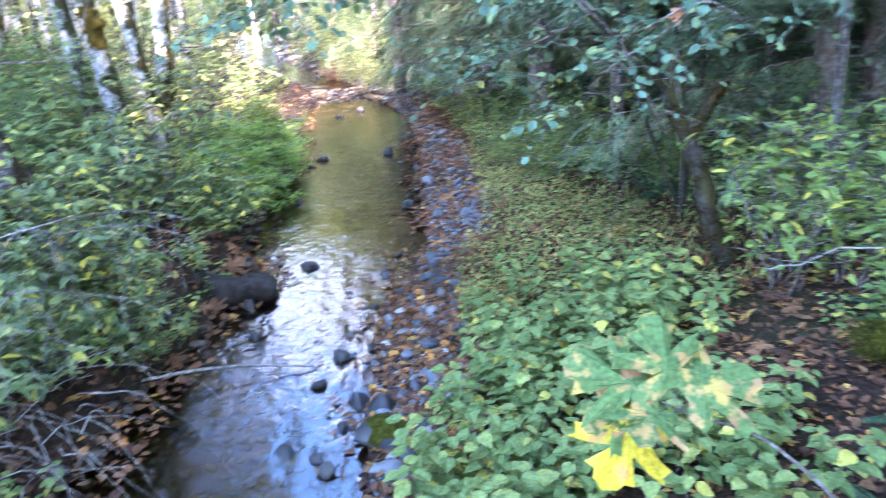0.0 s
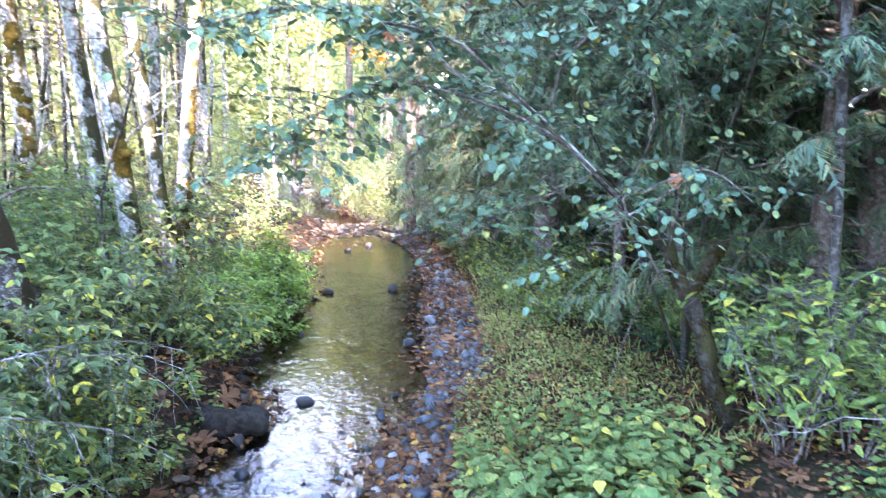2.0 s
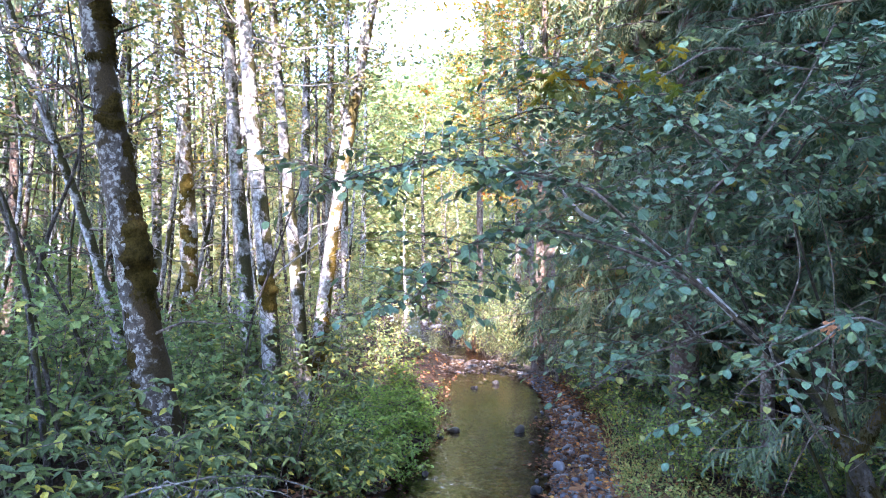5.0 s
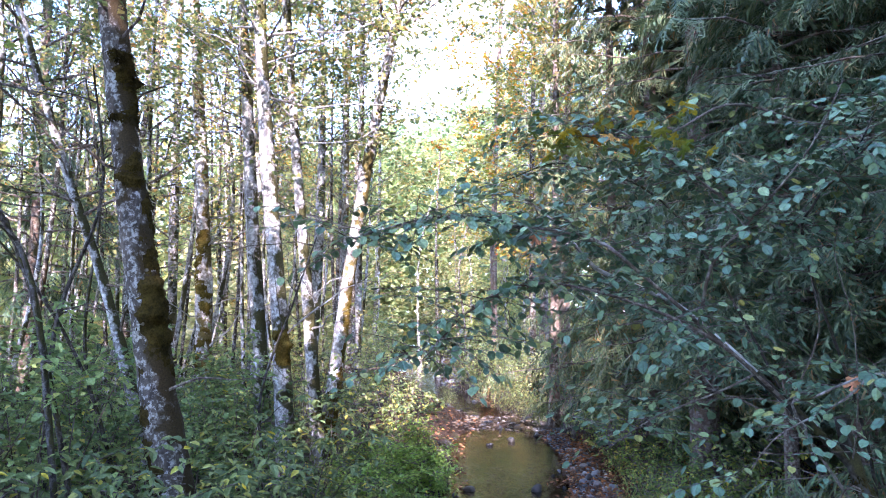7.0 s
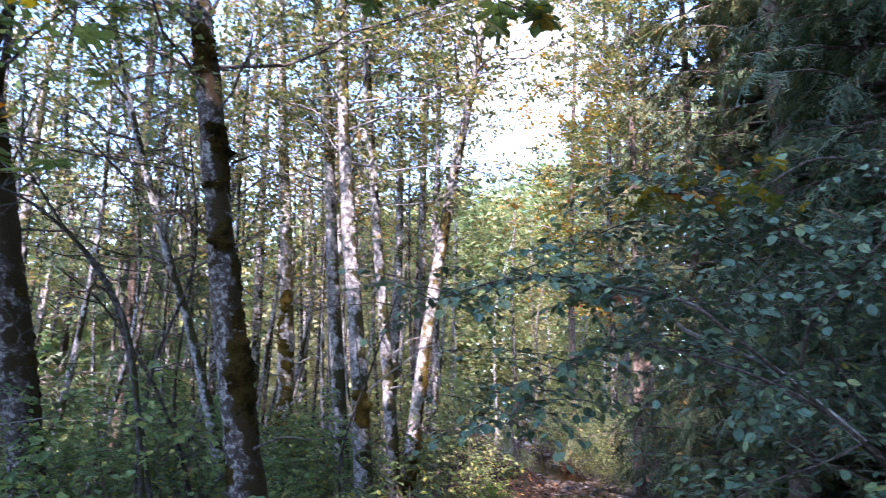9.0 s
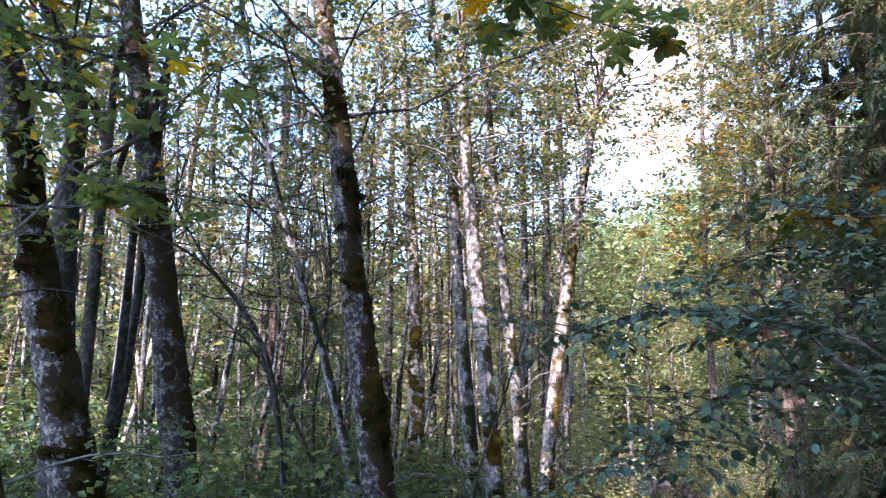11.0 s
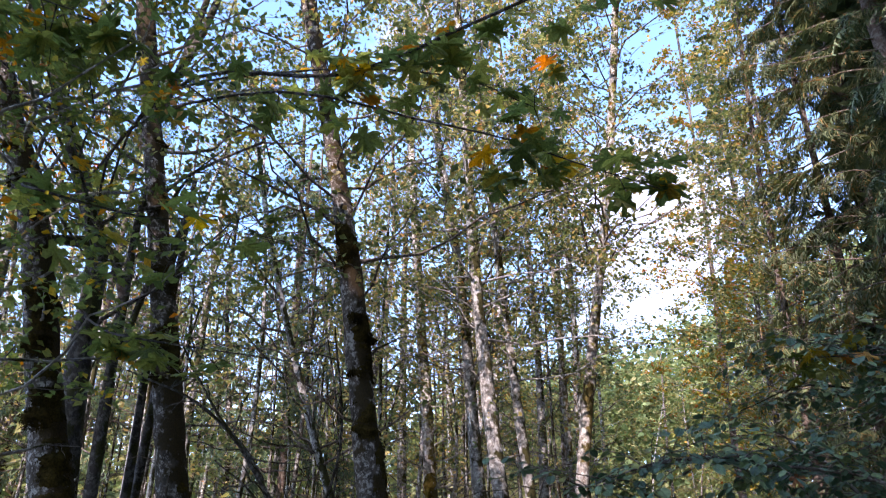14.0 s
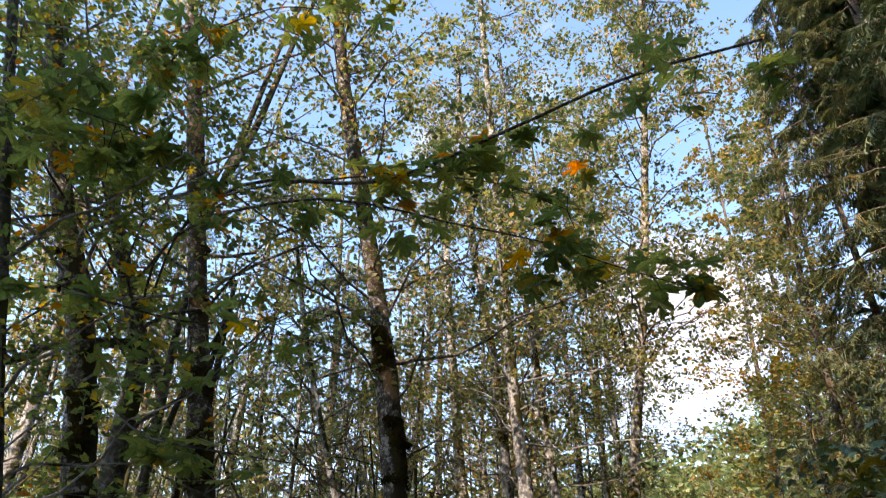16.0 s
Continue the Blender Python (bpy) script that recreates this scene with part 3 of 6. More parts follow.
# cobbles of the bar, those beside the water
rng = np.random.default_rng(11)
count = 0
while count < 210:
    y = rng.uniform(3.0, 13.0)
    re, bw = np.interp(y, BROOK_Y, BROOK_R), np.interp(y, BROOK_Y, BAR_W)
    x = re + rng.uniform(0.10, bw * 1.15)
    r = min(0.02 + rng.gamma(2.2, 0.016), 0.12)
    stone_thing("cobble", x, y, float(land(x, y)) + r * 0.25, r, int(rng.integers(8)), rng.uniform(0, 6.28), M_STONE, "blue-grey river cobble on the gravel bar", "cobbles of the gravel bar")
    count += 1
# stones that stand in the shallows along the bar
for n in range(24):
    y = rng.uniform(3.4, 13.5)
    x = np.interp(y, BROOK_Y, BROOK_R) - rng.uniform(-0.1, 0.32)
    r = rng.uniform(0.03, 0.075)
    stone_thing("shallow_stone", x, y, rng.uniform(-0.02, 0.02), r, int(rng.integers(8)), rng.uniform(0, 6.28), M_WET_STONE if n % 3 else M_STONE, "small wet stone in the shallows", "stones in the shallows")

gravel, bedstones = Geo(), Geo()
small = [stone_geo(np.random.default_rng(70 + s), 1, 0.55, 0.1) for s in range(6)]
for n in range(5200):
    y = rng.uniform(2.4, 19.0) if n % 3 else rng.uniform(3, 9)
    re, bw = np.interp(y, BROOK_Y, BROOK_R), np.interp(y, BROOK_Y, BAR_W)
    x = re + rng.uniform(0.06, bw * 1.25)
    r = rng.gamma(3.0, 0.0075) + 0.012
    v, f = small[n % 6]
    a = rng.uniform(0, 6.28)
    w = np.stack([v[:, 0] * np.cos(a) - v[:, 1] * np.sin(a), v[:, 0] * np.sin(a) + v[:, 1] * np.cos(a), v[:, 2]], -1)
    gravel.add(w * r + (x, y, float(land(x, y)) + r * 0.2), f)
for n in range(900):
    y = 16.6 + 3.6 * rng.random() if n < 520 else rng.uniform(20, 60)
    le, re = np.interp(y, BROOK_Y, BROOK_L), np.interp(y, BROOK_Y, BROOK_R)
    x = rng.uniform(le - 0.3, re + 0.6) if n < 520 else re + rng.uniform(-0.9, 1.1)
    r = (rng.gamma(3.0, 0.014) + 0.02) * (1 if n < 520 else 2.2)
    v, f = small[n % 6]
    (bedstones if n < 480 else gravel).add(v * r + (x, y, float(land(x, y)) + r * 0.2), f)
for n in range(2600):
    y = rng.uniform(2.0, 14.0)
    le, re = np.interp(y, BROOK_Y, BROOK_L), np.interp(y, BROOK_Y, BROOK_R)
    x = rng.uniform(le - 0.15, re - 0.12)
    r = rng.gamma(3.0, 0.012) + 0.015
    v, f = small[n % 6]
    bedstones.add(v * r + (x, y, float(land(x, y)) - r * 0.1), f)
tagged(new("gravel", gravel.mesh("gravel", M_STONE)), "grey gravel and pebbles of the bar", "gravel", kind="stuff")
tagged(new("brook_bed_stones", bedstones.mesh("brook_bed_stones", M_BED_STONE)), "brown stones on the bed of the brook", "gravel", kind="stuff")

# fallen leaves: on the bar, the right bank and the foot of the left bank
lit = Geo()
n = 14500
y = rng.uniform(2.2, 17, n) ** 1.0
y[6500:10500] = rng.uniform(2.2, 7, 4000)
x = np.interp(y, BROOK_Y, BROOK_R) + rng.uniform(0.04, 1, n) * np.where((rng.random(n) < 0.42) | (np.arange(n) > 10500), 0.9, 5.5)
y2 = rng.uniform(2.2, 19, 2600)
y2[1400:] = rng.uniform(2.2, 7, 1200)
x2 = np.interp(y2, BROOK_Y, BROOK_L) - rng.uniform(-0.3, 1.0, 2600)
y3 = rng.choice((3.9, 5.2, 6.3, 7.9, 8.3, 9.6, 10.9, 12.2), 900) + rng.normal(0, 0.25, 900)
x3 = np.interp(y3, BROOK_Y, BROOK_R) + rng.normal(0.12, 0.2, 900)
X, Y = np.concatenate([x, x2, x3]), np.concatenate([y, y2, y3])
P = np.stack([X, Y, np.maximum(land(X, Y), -0.01) + rng.uniform(0.012, 0.04, len(X))], -1)
scatter_leaves(lit, P, rng, 0.075, OVAL, 0.05, 0.75, 0.35, 0.0)
tagged(new("leaf_litter", lit.mesh("leaf_litter", M_LITTER, False)), "brown and orange fallen leaves on bank and gravel", "fallen leaves", kind="stuff")
crumb = Geo()
x, y = rng.uniform(0.2, 4.4, 9000), rng.uniform(2.2, 9.0, 9000)
ok = x > np.interp(y, BROOK_Y, BROOK_R) + 1.0
P = np.stack([x, y, land(x, y) + rng.uniform(0.005, 0.03, 9000)], -1)[ok]
scatter_leaves(crumb, P, rng, 0.05, RHOMB, 0.0, 0.6, 0.4, 0.0)
tagged(new("leaf_crumbs", crumb.mesh("leaf_crumbs", M_LITTER, False)), "broken brown leaf litter under the shrubs", "fallen leaves", kind="stuff")
big = Geo()
y = rng.uniform(2.4, 9, 170)
x = np.where(rng.random(170) < 0.6, np.interp(y, BROOK_Y, BROOK_R) + rng.uniform(0, 3.6, 170), np.interp(y, BROOK_Y, BROOK_L) - rng.uniform(0, 0.5, 170))
P = np.stack([x, y, np.maximum(land(x, y), 0.0) + 0.05], -1)
scatter_leaves(big, P, rng, 0.15, PALM, 0.0, 1.0, 0.3, 0.0)
tagged(new("fallen_maple_leaves", big.mesh("fallen_maple_leaves", M_LITTER, False)), "large curled brown maple leaves on the ground", "fallen leaves", kind="stuff")


# ---- plants ----
def shrub_geo(rng, height, radius, stems, size, shape=OVAL, per=26, aspect=0.55, arch=0.5, light=False, whorl=0):
    """Arching stems with side twigs; leaves along them, or in whorls at the ends of the twigs."""
    stalks, leaf = [], Geo()
    pts, tips, ways = [], [], []
    for s in range(stems):
        wood = Geo()
        stalks.append(wood)
        a = rng.uniform(0, 6.28)
        lean = rng.uniform(0.15, 1.0) * radius / height
        d = np.array([np.cos(a) * lean, np.sin(a) * lean, 1.0])
        ln = height * rng.uniform(0.75, 1.2)
        p = twig_points((np.cos(a) * 0.08, np.sin(a) * 0.08, -0.05), d, ln, arch * rng.uniform(0.1, 0.6) * lean, 8, rng, 0.12)
        tube(wood, p[::2] if light else p, np.linspace(0.011, 0.003, 4 if light else 8) * (0.6 + height * 0.35), 3 if light else 4)
        for k in range(7):
            i = rng.integers(2, 8)
            b = rng.uniform(0, 6.28)
            d2 = np.array([np.cos(b), np.sin(b), rng.uniform(-0.1, 0.7)])
            q = twig_points(p[i], d2, rng.uniform(0.2, 0.45) * (0.5 + 0.5 * height), 0.25, 5, rng, 0.1)
            if not light or k < 4:
                tube(wood, q[::2] if light else q, np.linspace(0.005, 0.0018, 3 if light else 5), 3)
            for at in (2, 4):
                tips.append(q[at])
                ways.append(unit(q[at] - q[at - 1]))
            t = rng.uniform(0.1, 1.0, max(per // 4, 1))
            pts.append(np.stack([np.interp(t, np.linspace(0, 1, 5), q[:, c]) for c in range(3)], -1))
        t = rng.uniform(0.3, 1.0, per)
        pts.append(np.stack([np.interp(t, np.linspace(0, 1, 8), p[:, c]) for c in range(3)], -1))
    scatter_leaves(leaf, np.concatenate(pts), rng, size * (0.8 if whorl else 1.0), shape, 0.3, aspect, 0.45, 0.035)
    if whorl:
        p, w = np.repeat(np.array(tips), whorl, 0), np.repeat(np.array(ways), whorl, 0)
        a = np.tile(np.arange(whorl) * 2 * np.pi / whorl, len(tips)) + rng.normal(0, 0.35, len(p))
        d = w * 0.5 + np.stack([np.cos(a), np.sin(a), rng.normal(-0.35, 0.25, len(p))], -1)
        up = np.stack([rng.normal(0, 0.3, len(p)), rng.normal(0, 0.3, len(p)), np.ones(len(p))], -1)
        ln = size * rng.uniform(0.65, 1.25, len(p))
        leaves(leaf, p + rng.normal(0, 0.008, p.shape), d, up, ln, ln * aspect * rng.uniform(0.85, 1.15, len(p)), shape)
    return stalks, leaf


def make_shrub(seed, place, label, group, mat, *spec, name="shrub", twig=None, **more):
    stalks, leaf = shrub_geo(np.random.default_rng(seed), *spec, **more)
    ob = root(name, place, label, "shrub", group)
    for wood in stalks:
        part("stem", wood, twig or M_BROWNTWIG, ob)
    part("foliage", leaf, mat, ob, smooth=False, kind="stuff")
    return ob


def ground_pose(x, y, rng, scale=1.0):
    m = pose(x, y, float(land(x, y)) - 0.03, 0, 0, rng.uniform(0, 360))
    return m @ Matrix.Scale(scale, 4)


def spread_copies(kinds, places, rng, lo=0.8, hi=1.2):
    """The first of each kind stands at its own place; copies at the rest."""
    for n, (x, y) in enumerate(places):
        ob = kinds[n % len(kinds)]
        c = copy_thing(ob, ground_pose(x, y, rng, 1.0))
        s = rng.uniform(lo, hi)
        c.scale = (s, s, s * rng.uniform(0.9, 1.1))


rng = np.random.default_rng(21)
NEAR = [make_shrub(100 + s, (x, y, float(land(x, y))), "leafy bank shrub with some yellowing leaves", "shrubs of the near bank", M_SHRUB, 1.25, 0.85, 8, 0.105, per=5, light=True, aspect=0.5, whorl=4)
        for s, (x, y) in enumerate([(-3.15, 3.0), (-3.0, 4.5), (-3.1, 6.6), (-3.3, 7.4)])]


def clear_of_log(x, y):
    """Off the open cut bank and the black log."""
    return not (y < 3.5 and x > -2.95) and not (5.1 < y < 6.7 and x > -2.75)


places = []
for n in range(46):
    y = rng.uniform(1.2, 12.5)
    d = rng.uniform(0.5, 1.0) if n % 2 else rng.uniform(1.0, 5.0)
    if 6.2 < y < 12 and d < 1.3:
        continue
    places.append((np.interp(y, BROOK_Y, BROOK_L) - d, y))
spread_copies(NEAR, [p for p in places if clear_of_log(*p)], rng, 0.7, 1.15)
spread_copies(NEAR, [p for p in [(-2.62, 4.05), (-2.5, 4.7), (-3.05, 2.0), (-2.45, 7.0), (-2.75, 5.0), (-2.9, 3.7)] if clear_of_log(*p)], rng, 0.5, 0.75)
spread_copies(NEAR, [p for p in [(np.interp(y, BROOK_Y, BROOK_L) - rng.uniform(0.05, 0.5), y) for y in np.linspace(2.3, 6.6, 12)] if clear_of_log(*p)], rng, 0.32, 0.5)
spread_copies(NEAR, [(np.interp(y, BROOK_Y, BROOK_L) - rng.uniform(0.3, 1.2), y) for y in np.linspace(6.7, 12.4, 16)], rng, 0.3, 0.5)

# large drooping leaves over the waterline
DROOPING = [make_shrub(130 + s, (x, y, float(land(x, y))), "low bank shrub with large pale drooping leaves", "drooping shrubs at the waterline", M_PALE if s else M_SHRUB, 0.85, 0.95, 7, 0.115, per=4, arch=1.1, name="drooping_shrub", light=True, aspect=0.5, whorl=4)
            for s, (x, y) in enumerate([(-2.95, 3.55), (-2.75, 4.15)])]
spread_copies(DROOPING, [(-2.6, 4.6), (-3.0, 5.0), (-3.2, 3.3), (-3.15, 4.3), (-2.95, 5.5), (-3.1, 2.4), (-2.6, 6.9), (-3.3, 5.3), (-3.6, 4.0), (-2.75, 7.4), (-3.4, 6.5)], rng, 0.6, 0.95)

SUNNY = [make_shrub(140 + s, (x, y, float(land(x, y))), "tall understorey shrub, sunlight put into its pale leaves", "understorey shrubs", M_SUNPAINT, 2.0, 1.1, 10, 0.085, RHOMB, name="understorey_shrub", light=True, aspect=0.7)
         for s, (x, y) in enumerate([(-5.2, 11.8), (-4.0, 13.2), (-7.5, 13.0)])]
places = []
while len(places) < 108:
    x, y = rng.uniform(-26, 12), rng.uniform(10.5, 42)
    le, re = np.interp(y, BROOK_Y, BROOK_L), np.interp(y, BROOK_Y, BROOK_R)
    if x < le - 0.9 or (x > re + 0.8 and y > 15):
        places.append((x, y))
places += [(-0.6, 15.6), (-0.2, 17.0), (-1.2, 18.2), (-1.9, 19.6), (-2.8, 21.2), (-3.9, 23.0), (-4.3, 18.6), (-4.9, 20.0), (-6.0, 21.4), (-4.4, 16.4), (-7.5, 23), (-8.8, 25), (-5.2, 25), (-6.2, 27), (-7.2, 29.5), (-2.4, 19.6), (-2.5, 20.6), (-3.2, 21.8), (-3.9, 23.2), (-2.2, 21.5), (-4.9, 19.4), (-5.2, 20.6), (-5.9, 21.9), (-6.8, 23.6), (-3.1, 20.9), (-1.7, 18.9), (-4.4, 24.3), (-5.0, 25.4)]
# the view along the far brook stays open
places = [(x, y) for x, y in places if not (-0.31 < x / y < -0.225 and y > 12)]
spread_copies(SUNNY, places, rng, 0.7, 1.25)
places = [(rng.uniform(-14, -7.0), rng.uniform(1.0, 11.0)) for _ in range(36)]
UNDER = [make_shrub(150 + s, (x, y, float(land(x, y))), "dense shrub under the alders, shade put into its green leaves", "shrubs under the alders", M_DIMLEAF, 1.7, 1.1, 10, 0.085, RHOMB, name="shade_shrub", light=True, aspect=0.75, per=28)
         for s, (x, y) in enumerate([(-7.2, 6.2), (-5.6, 6.9)])]
spread_copies(UNDER, places, rng, 0.9, 1.4)
spread_copies(UNDER, [(-4.6, 6.4), (-4.9, 7.4), (-5.3, 8.4), (-6.3, 7.2), (-4.4, 7.9), (-5.9, 9.3), (-6.9, 9.9), (-4.7, 9.0), (-5.0, 5.4), (-5.4, 4.6), (-5.6, 3.4), (-6.6, 5.6), (-7.6, 8.6), (-8.2, 7.4), (-6.2, 2.4), (-4.6, 3.6), (-8.4, 4.2)], rng, 0.75, 1.1)

low_shrubs = [(x, y) for x, y in ((-2.75, 19.9), (-2.95, 20.3), (-2.1, 18.8), (-2.3, 19.2), (-3.5, 21.6), (-4.1, 22.6), (-4.7, 19.0), (-4.9, 20.1), (-3.9, 17.2), (-4.0, 18.0), (-1.5, 17.4), (-1.75, 18.2))]
spread_copies(SUNNY, [(x, y) for x, y in low_shrubs if not -0.31 < x / y < -0.225], rng, 0.28, 0.45)
make_shrub(176, (-3.6, 21.6, float(land(-3.6, 21.6))), "reddish brown withered bush on the bank", "", M_RUST, 0.9, 0.7, 8, 0.08, RHOMB, name="withered_bush", light=True)

spread_copies(UNDER, [(2.2, 7.7), (2.7, 6.5), (3.2, 6.0), (3.7, 7.6)], rng, 0.5, 0.8)

spread_copies(UNDER, [(1.3, 10.2), (1.85, 7.9), (2.5, 8.0), (0.95, 12.0), (1.5, 9.9)], rng, 0.45, 0.65)
SHADY = [make_shrub(190 + s, (x, y, float(land(x, y))), "small yellow-green bush in the shade of the hazel", "bushes under the hazel", M_PALE, 0.7, 0.5, 9, 0.05, BROAD, per=26, aspect=0.7, name="shade_bush")
         for s, (x, y) in enumerate([(1.0, 8.6), (0.75, 9.6)])]
spread_copies(SHADY, [(0.55, 10.6), (1.5, 8.7), (1.25, 9.4), (2.6, 7.6), (0.5, 11.8), (0.25, 12.6), (2.3, 8.2)], rng, 0.8, 1.25)

# bright ferny bush that hangs over the water on the left bank
FERNY = make_shrub(171, (-2.85, 9.7, float(land(-2.85, 9.7)) + 0.02), "fresh green ferny bush hanging over the waterside", "", M_BRACKEN, 0.75, 1.0, 16, 0.075, RHOMB, per=40, aspect=0.5, arch=1.2, name="waterside_bush")
spread_copies([FERNY], [(-2.75, 10.5), (-3.3, 9.9), (-3.1, 10.9), (-2.6, 9.0), (-3.0, 8.5), (-3.5, 9.2)], rng, 0.75, 1.05)

# right bank
YELLOWISH = [make_shrub(180 + s, (x, y, float(land(x, y))), "slender pale green shrub with yellowing leaves", "shrubs of the far bank", M_PALE, 1.3, 0.8, 7, 0.10, per=17)
             for s, (x, y) in enumerate([(2.6, 5.2), (2.85, 4.8), (3.3, 5.6)])]
spread_copies(YELLOWISH, [(2.4, 4.8), (2.75, 5.7), (4.9, 6.6), (5.2, 6.0), (3.6, 4.5), (3.9, 6.4), (4.4, 5.2), (3.2, 7.2), (0.2, 13.4), (-0.2, 14.6), (5.0, 4.0), (1.9, 9.6)], rng, 0.6, 1.0)


def herb_geo(rng, height=0.5, pairs=7, size=0.078):
    stalks, leaf = [], Geo()
    for s in range(3):
        wood = Geo()
        stalks.append(wood)
        a = rng.uniform(0, 6.28)
        p = twig_points((0.05 * np.cos(a), 0.05 * np.sin(a), -0.03), (0.35 * np.cos(a), 0.35 * np.sin(a), 1), height * rng.uniform(0.8, 1.15), 0.08, 6, rng, 0.06)
        tube(wood, p, np.linspace(0.004, 0.002, 6), 4)
        base, d, sz = [], [], []
        for k in range(pairs):
            t = 0.3 + 0.7 * k / (pairs - 1)
            q = [np.interp(t, np.linspace(0, 1, 6), p[:, c]) for c in range(3)]
            for h in range(3 if k == pairs - 1 else 2):
                b = a + k * 1.57 + h * (2.1 if k == pairs - 1 else 3.14) + rng.normal(0, 0.2)
                base.append(np.array(q) + 0.03 * np.array([np.cos(b), np.sin(b), 0.2]))
                d.append((np.cos(b), np.sin(b), rng.uniform(-0.45, 0.1)))
                sz.append(size * rng.uniform(0.75, 1.25))
        sz = np.array(sz)
        up = np.stack([rng.normal(0, 0.25, len(sz)), rng.normal(0, 0.25, len(sz)), np.ones(len(sz))], -1)
        leaves(leaf, base, d, up, sz, sz * 0.86, BROAD)
    return stalks, leaf


HERBS = []
for s, (x, y) in enumerate([(0.3, 3.2), (0.5, 3.9), (0.9, 4.4), (0.7, 3.0)]):
    stalks, leaf = herb_geo(np.random.default_rng(300 + s))
    ob = root("leafy_herb", (x, y, float(land(x, y))), "fresh green broad-leaved herb on the bank", "plant", "herbs on the shaded bank")
    for wood in stalks:
        part("stem", wood, M_BROWNTWIG, ob)
    part("foliage", leaf, M_HERB, ob, smooth=False, kind="stuff")
    HERBS.append(ob)
places = []
while len(places) < 105:
    x, y = rng.uniform(-0.35, 1.7), rng.uniform(1.8, 5.3)
    if x > -0.35 + 0.12 * (y - 2) and x < 1.75 - 0.06 * abs(y - 3.5) - 0.25 * (y < 3):
        places.append((x, y))
spread_copies(HERBS, places, rng, 0.8, 1.2)
spread_copies(HERBS, [(rng.uniform(1.6, 4.2), rng.uniform(2.6, 6.5)) for _ in range(14)], rng, 0.6, 0.95)
spread_copies(HERBS, [(np.interp(y, BROOK_Y, BROOK_L) - rng.uniform(0.0, 0.5), y) for y in rng.uniform(2.0, 12.0, 60)], rng, 0.6, 0.9)

low = Geo()
n = 44000
x, y = rng.uniform(-0.1, 4.0, n), rng.uniform(4.4, 13.5, n)
x[:20000], y[:20000] = rng.uniform(-0.1, 2.6, 20000), rng.uniform(4.6, 10.5, 20000)
x[34000:], y[34000:] = rng.uniform(-12, 8, 10000), rng.uniform(13.5, 34, 10000)
edge = np.interp(y, BROOK_Y, BROOK_R) + np.interp(y, BROOK_Y, BAR_W)
patch = lump(x, y, 1.6, 8) + rng.normal(0, 0.45, n)
ok = ((x > edge + 0.05) & (patch > -0.4 + 0.8 * np.clip(x - 0.7, 0, 2.2) * (y < 9))) | (x < np.interp(y, BROOK_Y, BROOK_L) - 0.5)
x, y = x[ok], y[ok]
P = np.stack([x, y, land(x, y) + rng.gamma(2.0, 0.035, len(x))], -1)
scatter_leaves(low, P, rng, np.where(y > 13.5, 0.13, 0.034), BROAD, 0.0, 0.8, 0.6, 0.0)
tagged(new("low_herbs", low.mesh("low_herbs", M_GRASS, False)), "low pale green herbs and grass on the bank", "ground plants", kind="stuff")
blades = Geo()
n = 3500
x, y = -0.2 + 3.0 * rng.uniform(0, 1, n) ** 1.7, rng.uniform(4.9, 13.5, n)
P = np.stack([x, y, land(x, y)], -1)
a = rng.uniform(0, 6.28, n)
d = np.stack([np.cos(a) * 0.5, np.sin(a) * 0.5, np.ones(n)], -1)
s = rng.uniform(0.06, 0.2, n)
leaves(blades, P[x > np.interp(y, BROOK_Y, BROOK_R) + 0.85], d[x > np.interp(y, BROOK_Y, BROOK_R) + 0.85], np.array([[0.3, 1, 0.2]]), s[x > np.interp(y, BROOK_Y, BROOK_R) + 0.85], 0.012, RHOMB)
tagged(new("grass", blades.mesh("grass", M_GRASS, False)), "thin pale grass on the bank", "grass", kind="stuff")


# ferns
def frond_geo(length, pinnae, width):
    g = Geo()
    t = np.linspace(0, 1, 9)
    mid = np.stack([length * (t * 0.86), 0 * t, length * (0.62 * t - 0.62 * t**2)], -1)
    tube(g, mid, np.linspace(0.004, 0.001, 9), 3)
    s = np.linspace(0.12, 0.98, pinnae)
    for side in (1, -1):
        p = np.stack([np.interp(s, t, mid[:, c]) for c in range(3)], -1)
        d = np.stack([0.35 + 0 * s, side + 0 * s, -0.15 + 0 * s], -1)
        ln = width * np.sin(np.pi * np.clip(s * 0.9 + 0.12, 0, 1)) ** 0.7
        leaves(g, p, d, np.array([[0, 0, 1.0]]), ln, 0.022 + 0 * ln, RHOMB)
    return g


FROND = frond_geo(0.8, 26, 0.11).mesh("frond", M_FERN, False)


def make_fern(x, y, scale, seed, label):
    r = np.random.default_rng(seed)
    ob = root("sword_fern", (x, y, float(land(x, y)) - 0.02), label, "fern", "ferns on the shaded bank")
    for k in range(15):
        fr = new("frond", FROND)
        fr.parent = ob
        fr.rotation_euler = (r.normal(0, 0.12), r.uniform(-0.75, 0.1), k * 0.419 + r.normal(0, 0.12))
        s = scale * r.uniform(0.75, 1.15)
        fr.scale = (s, s, s)
    return ob


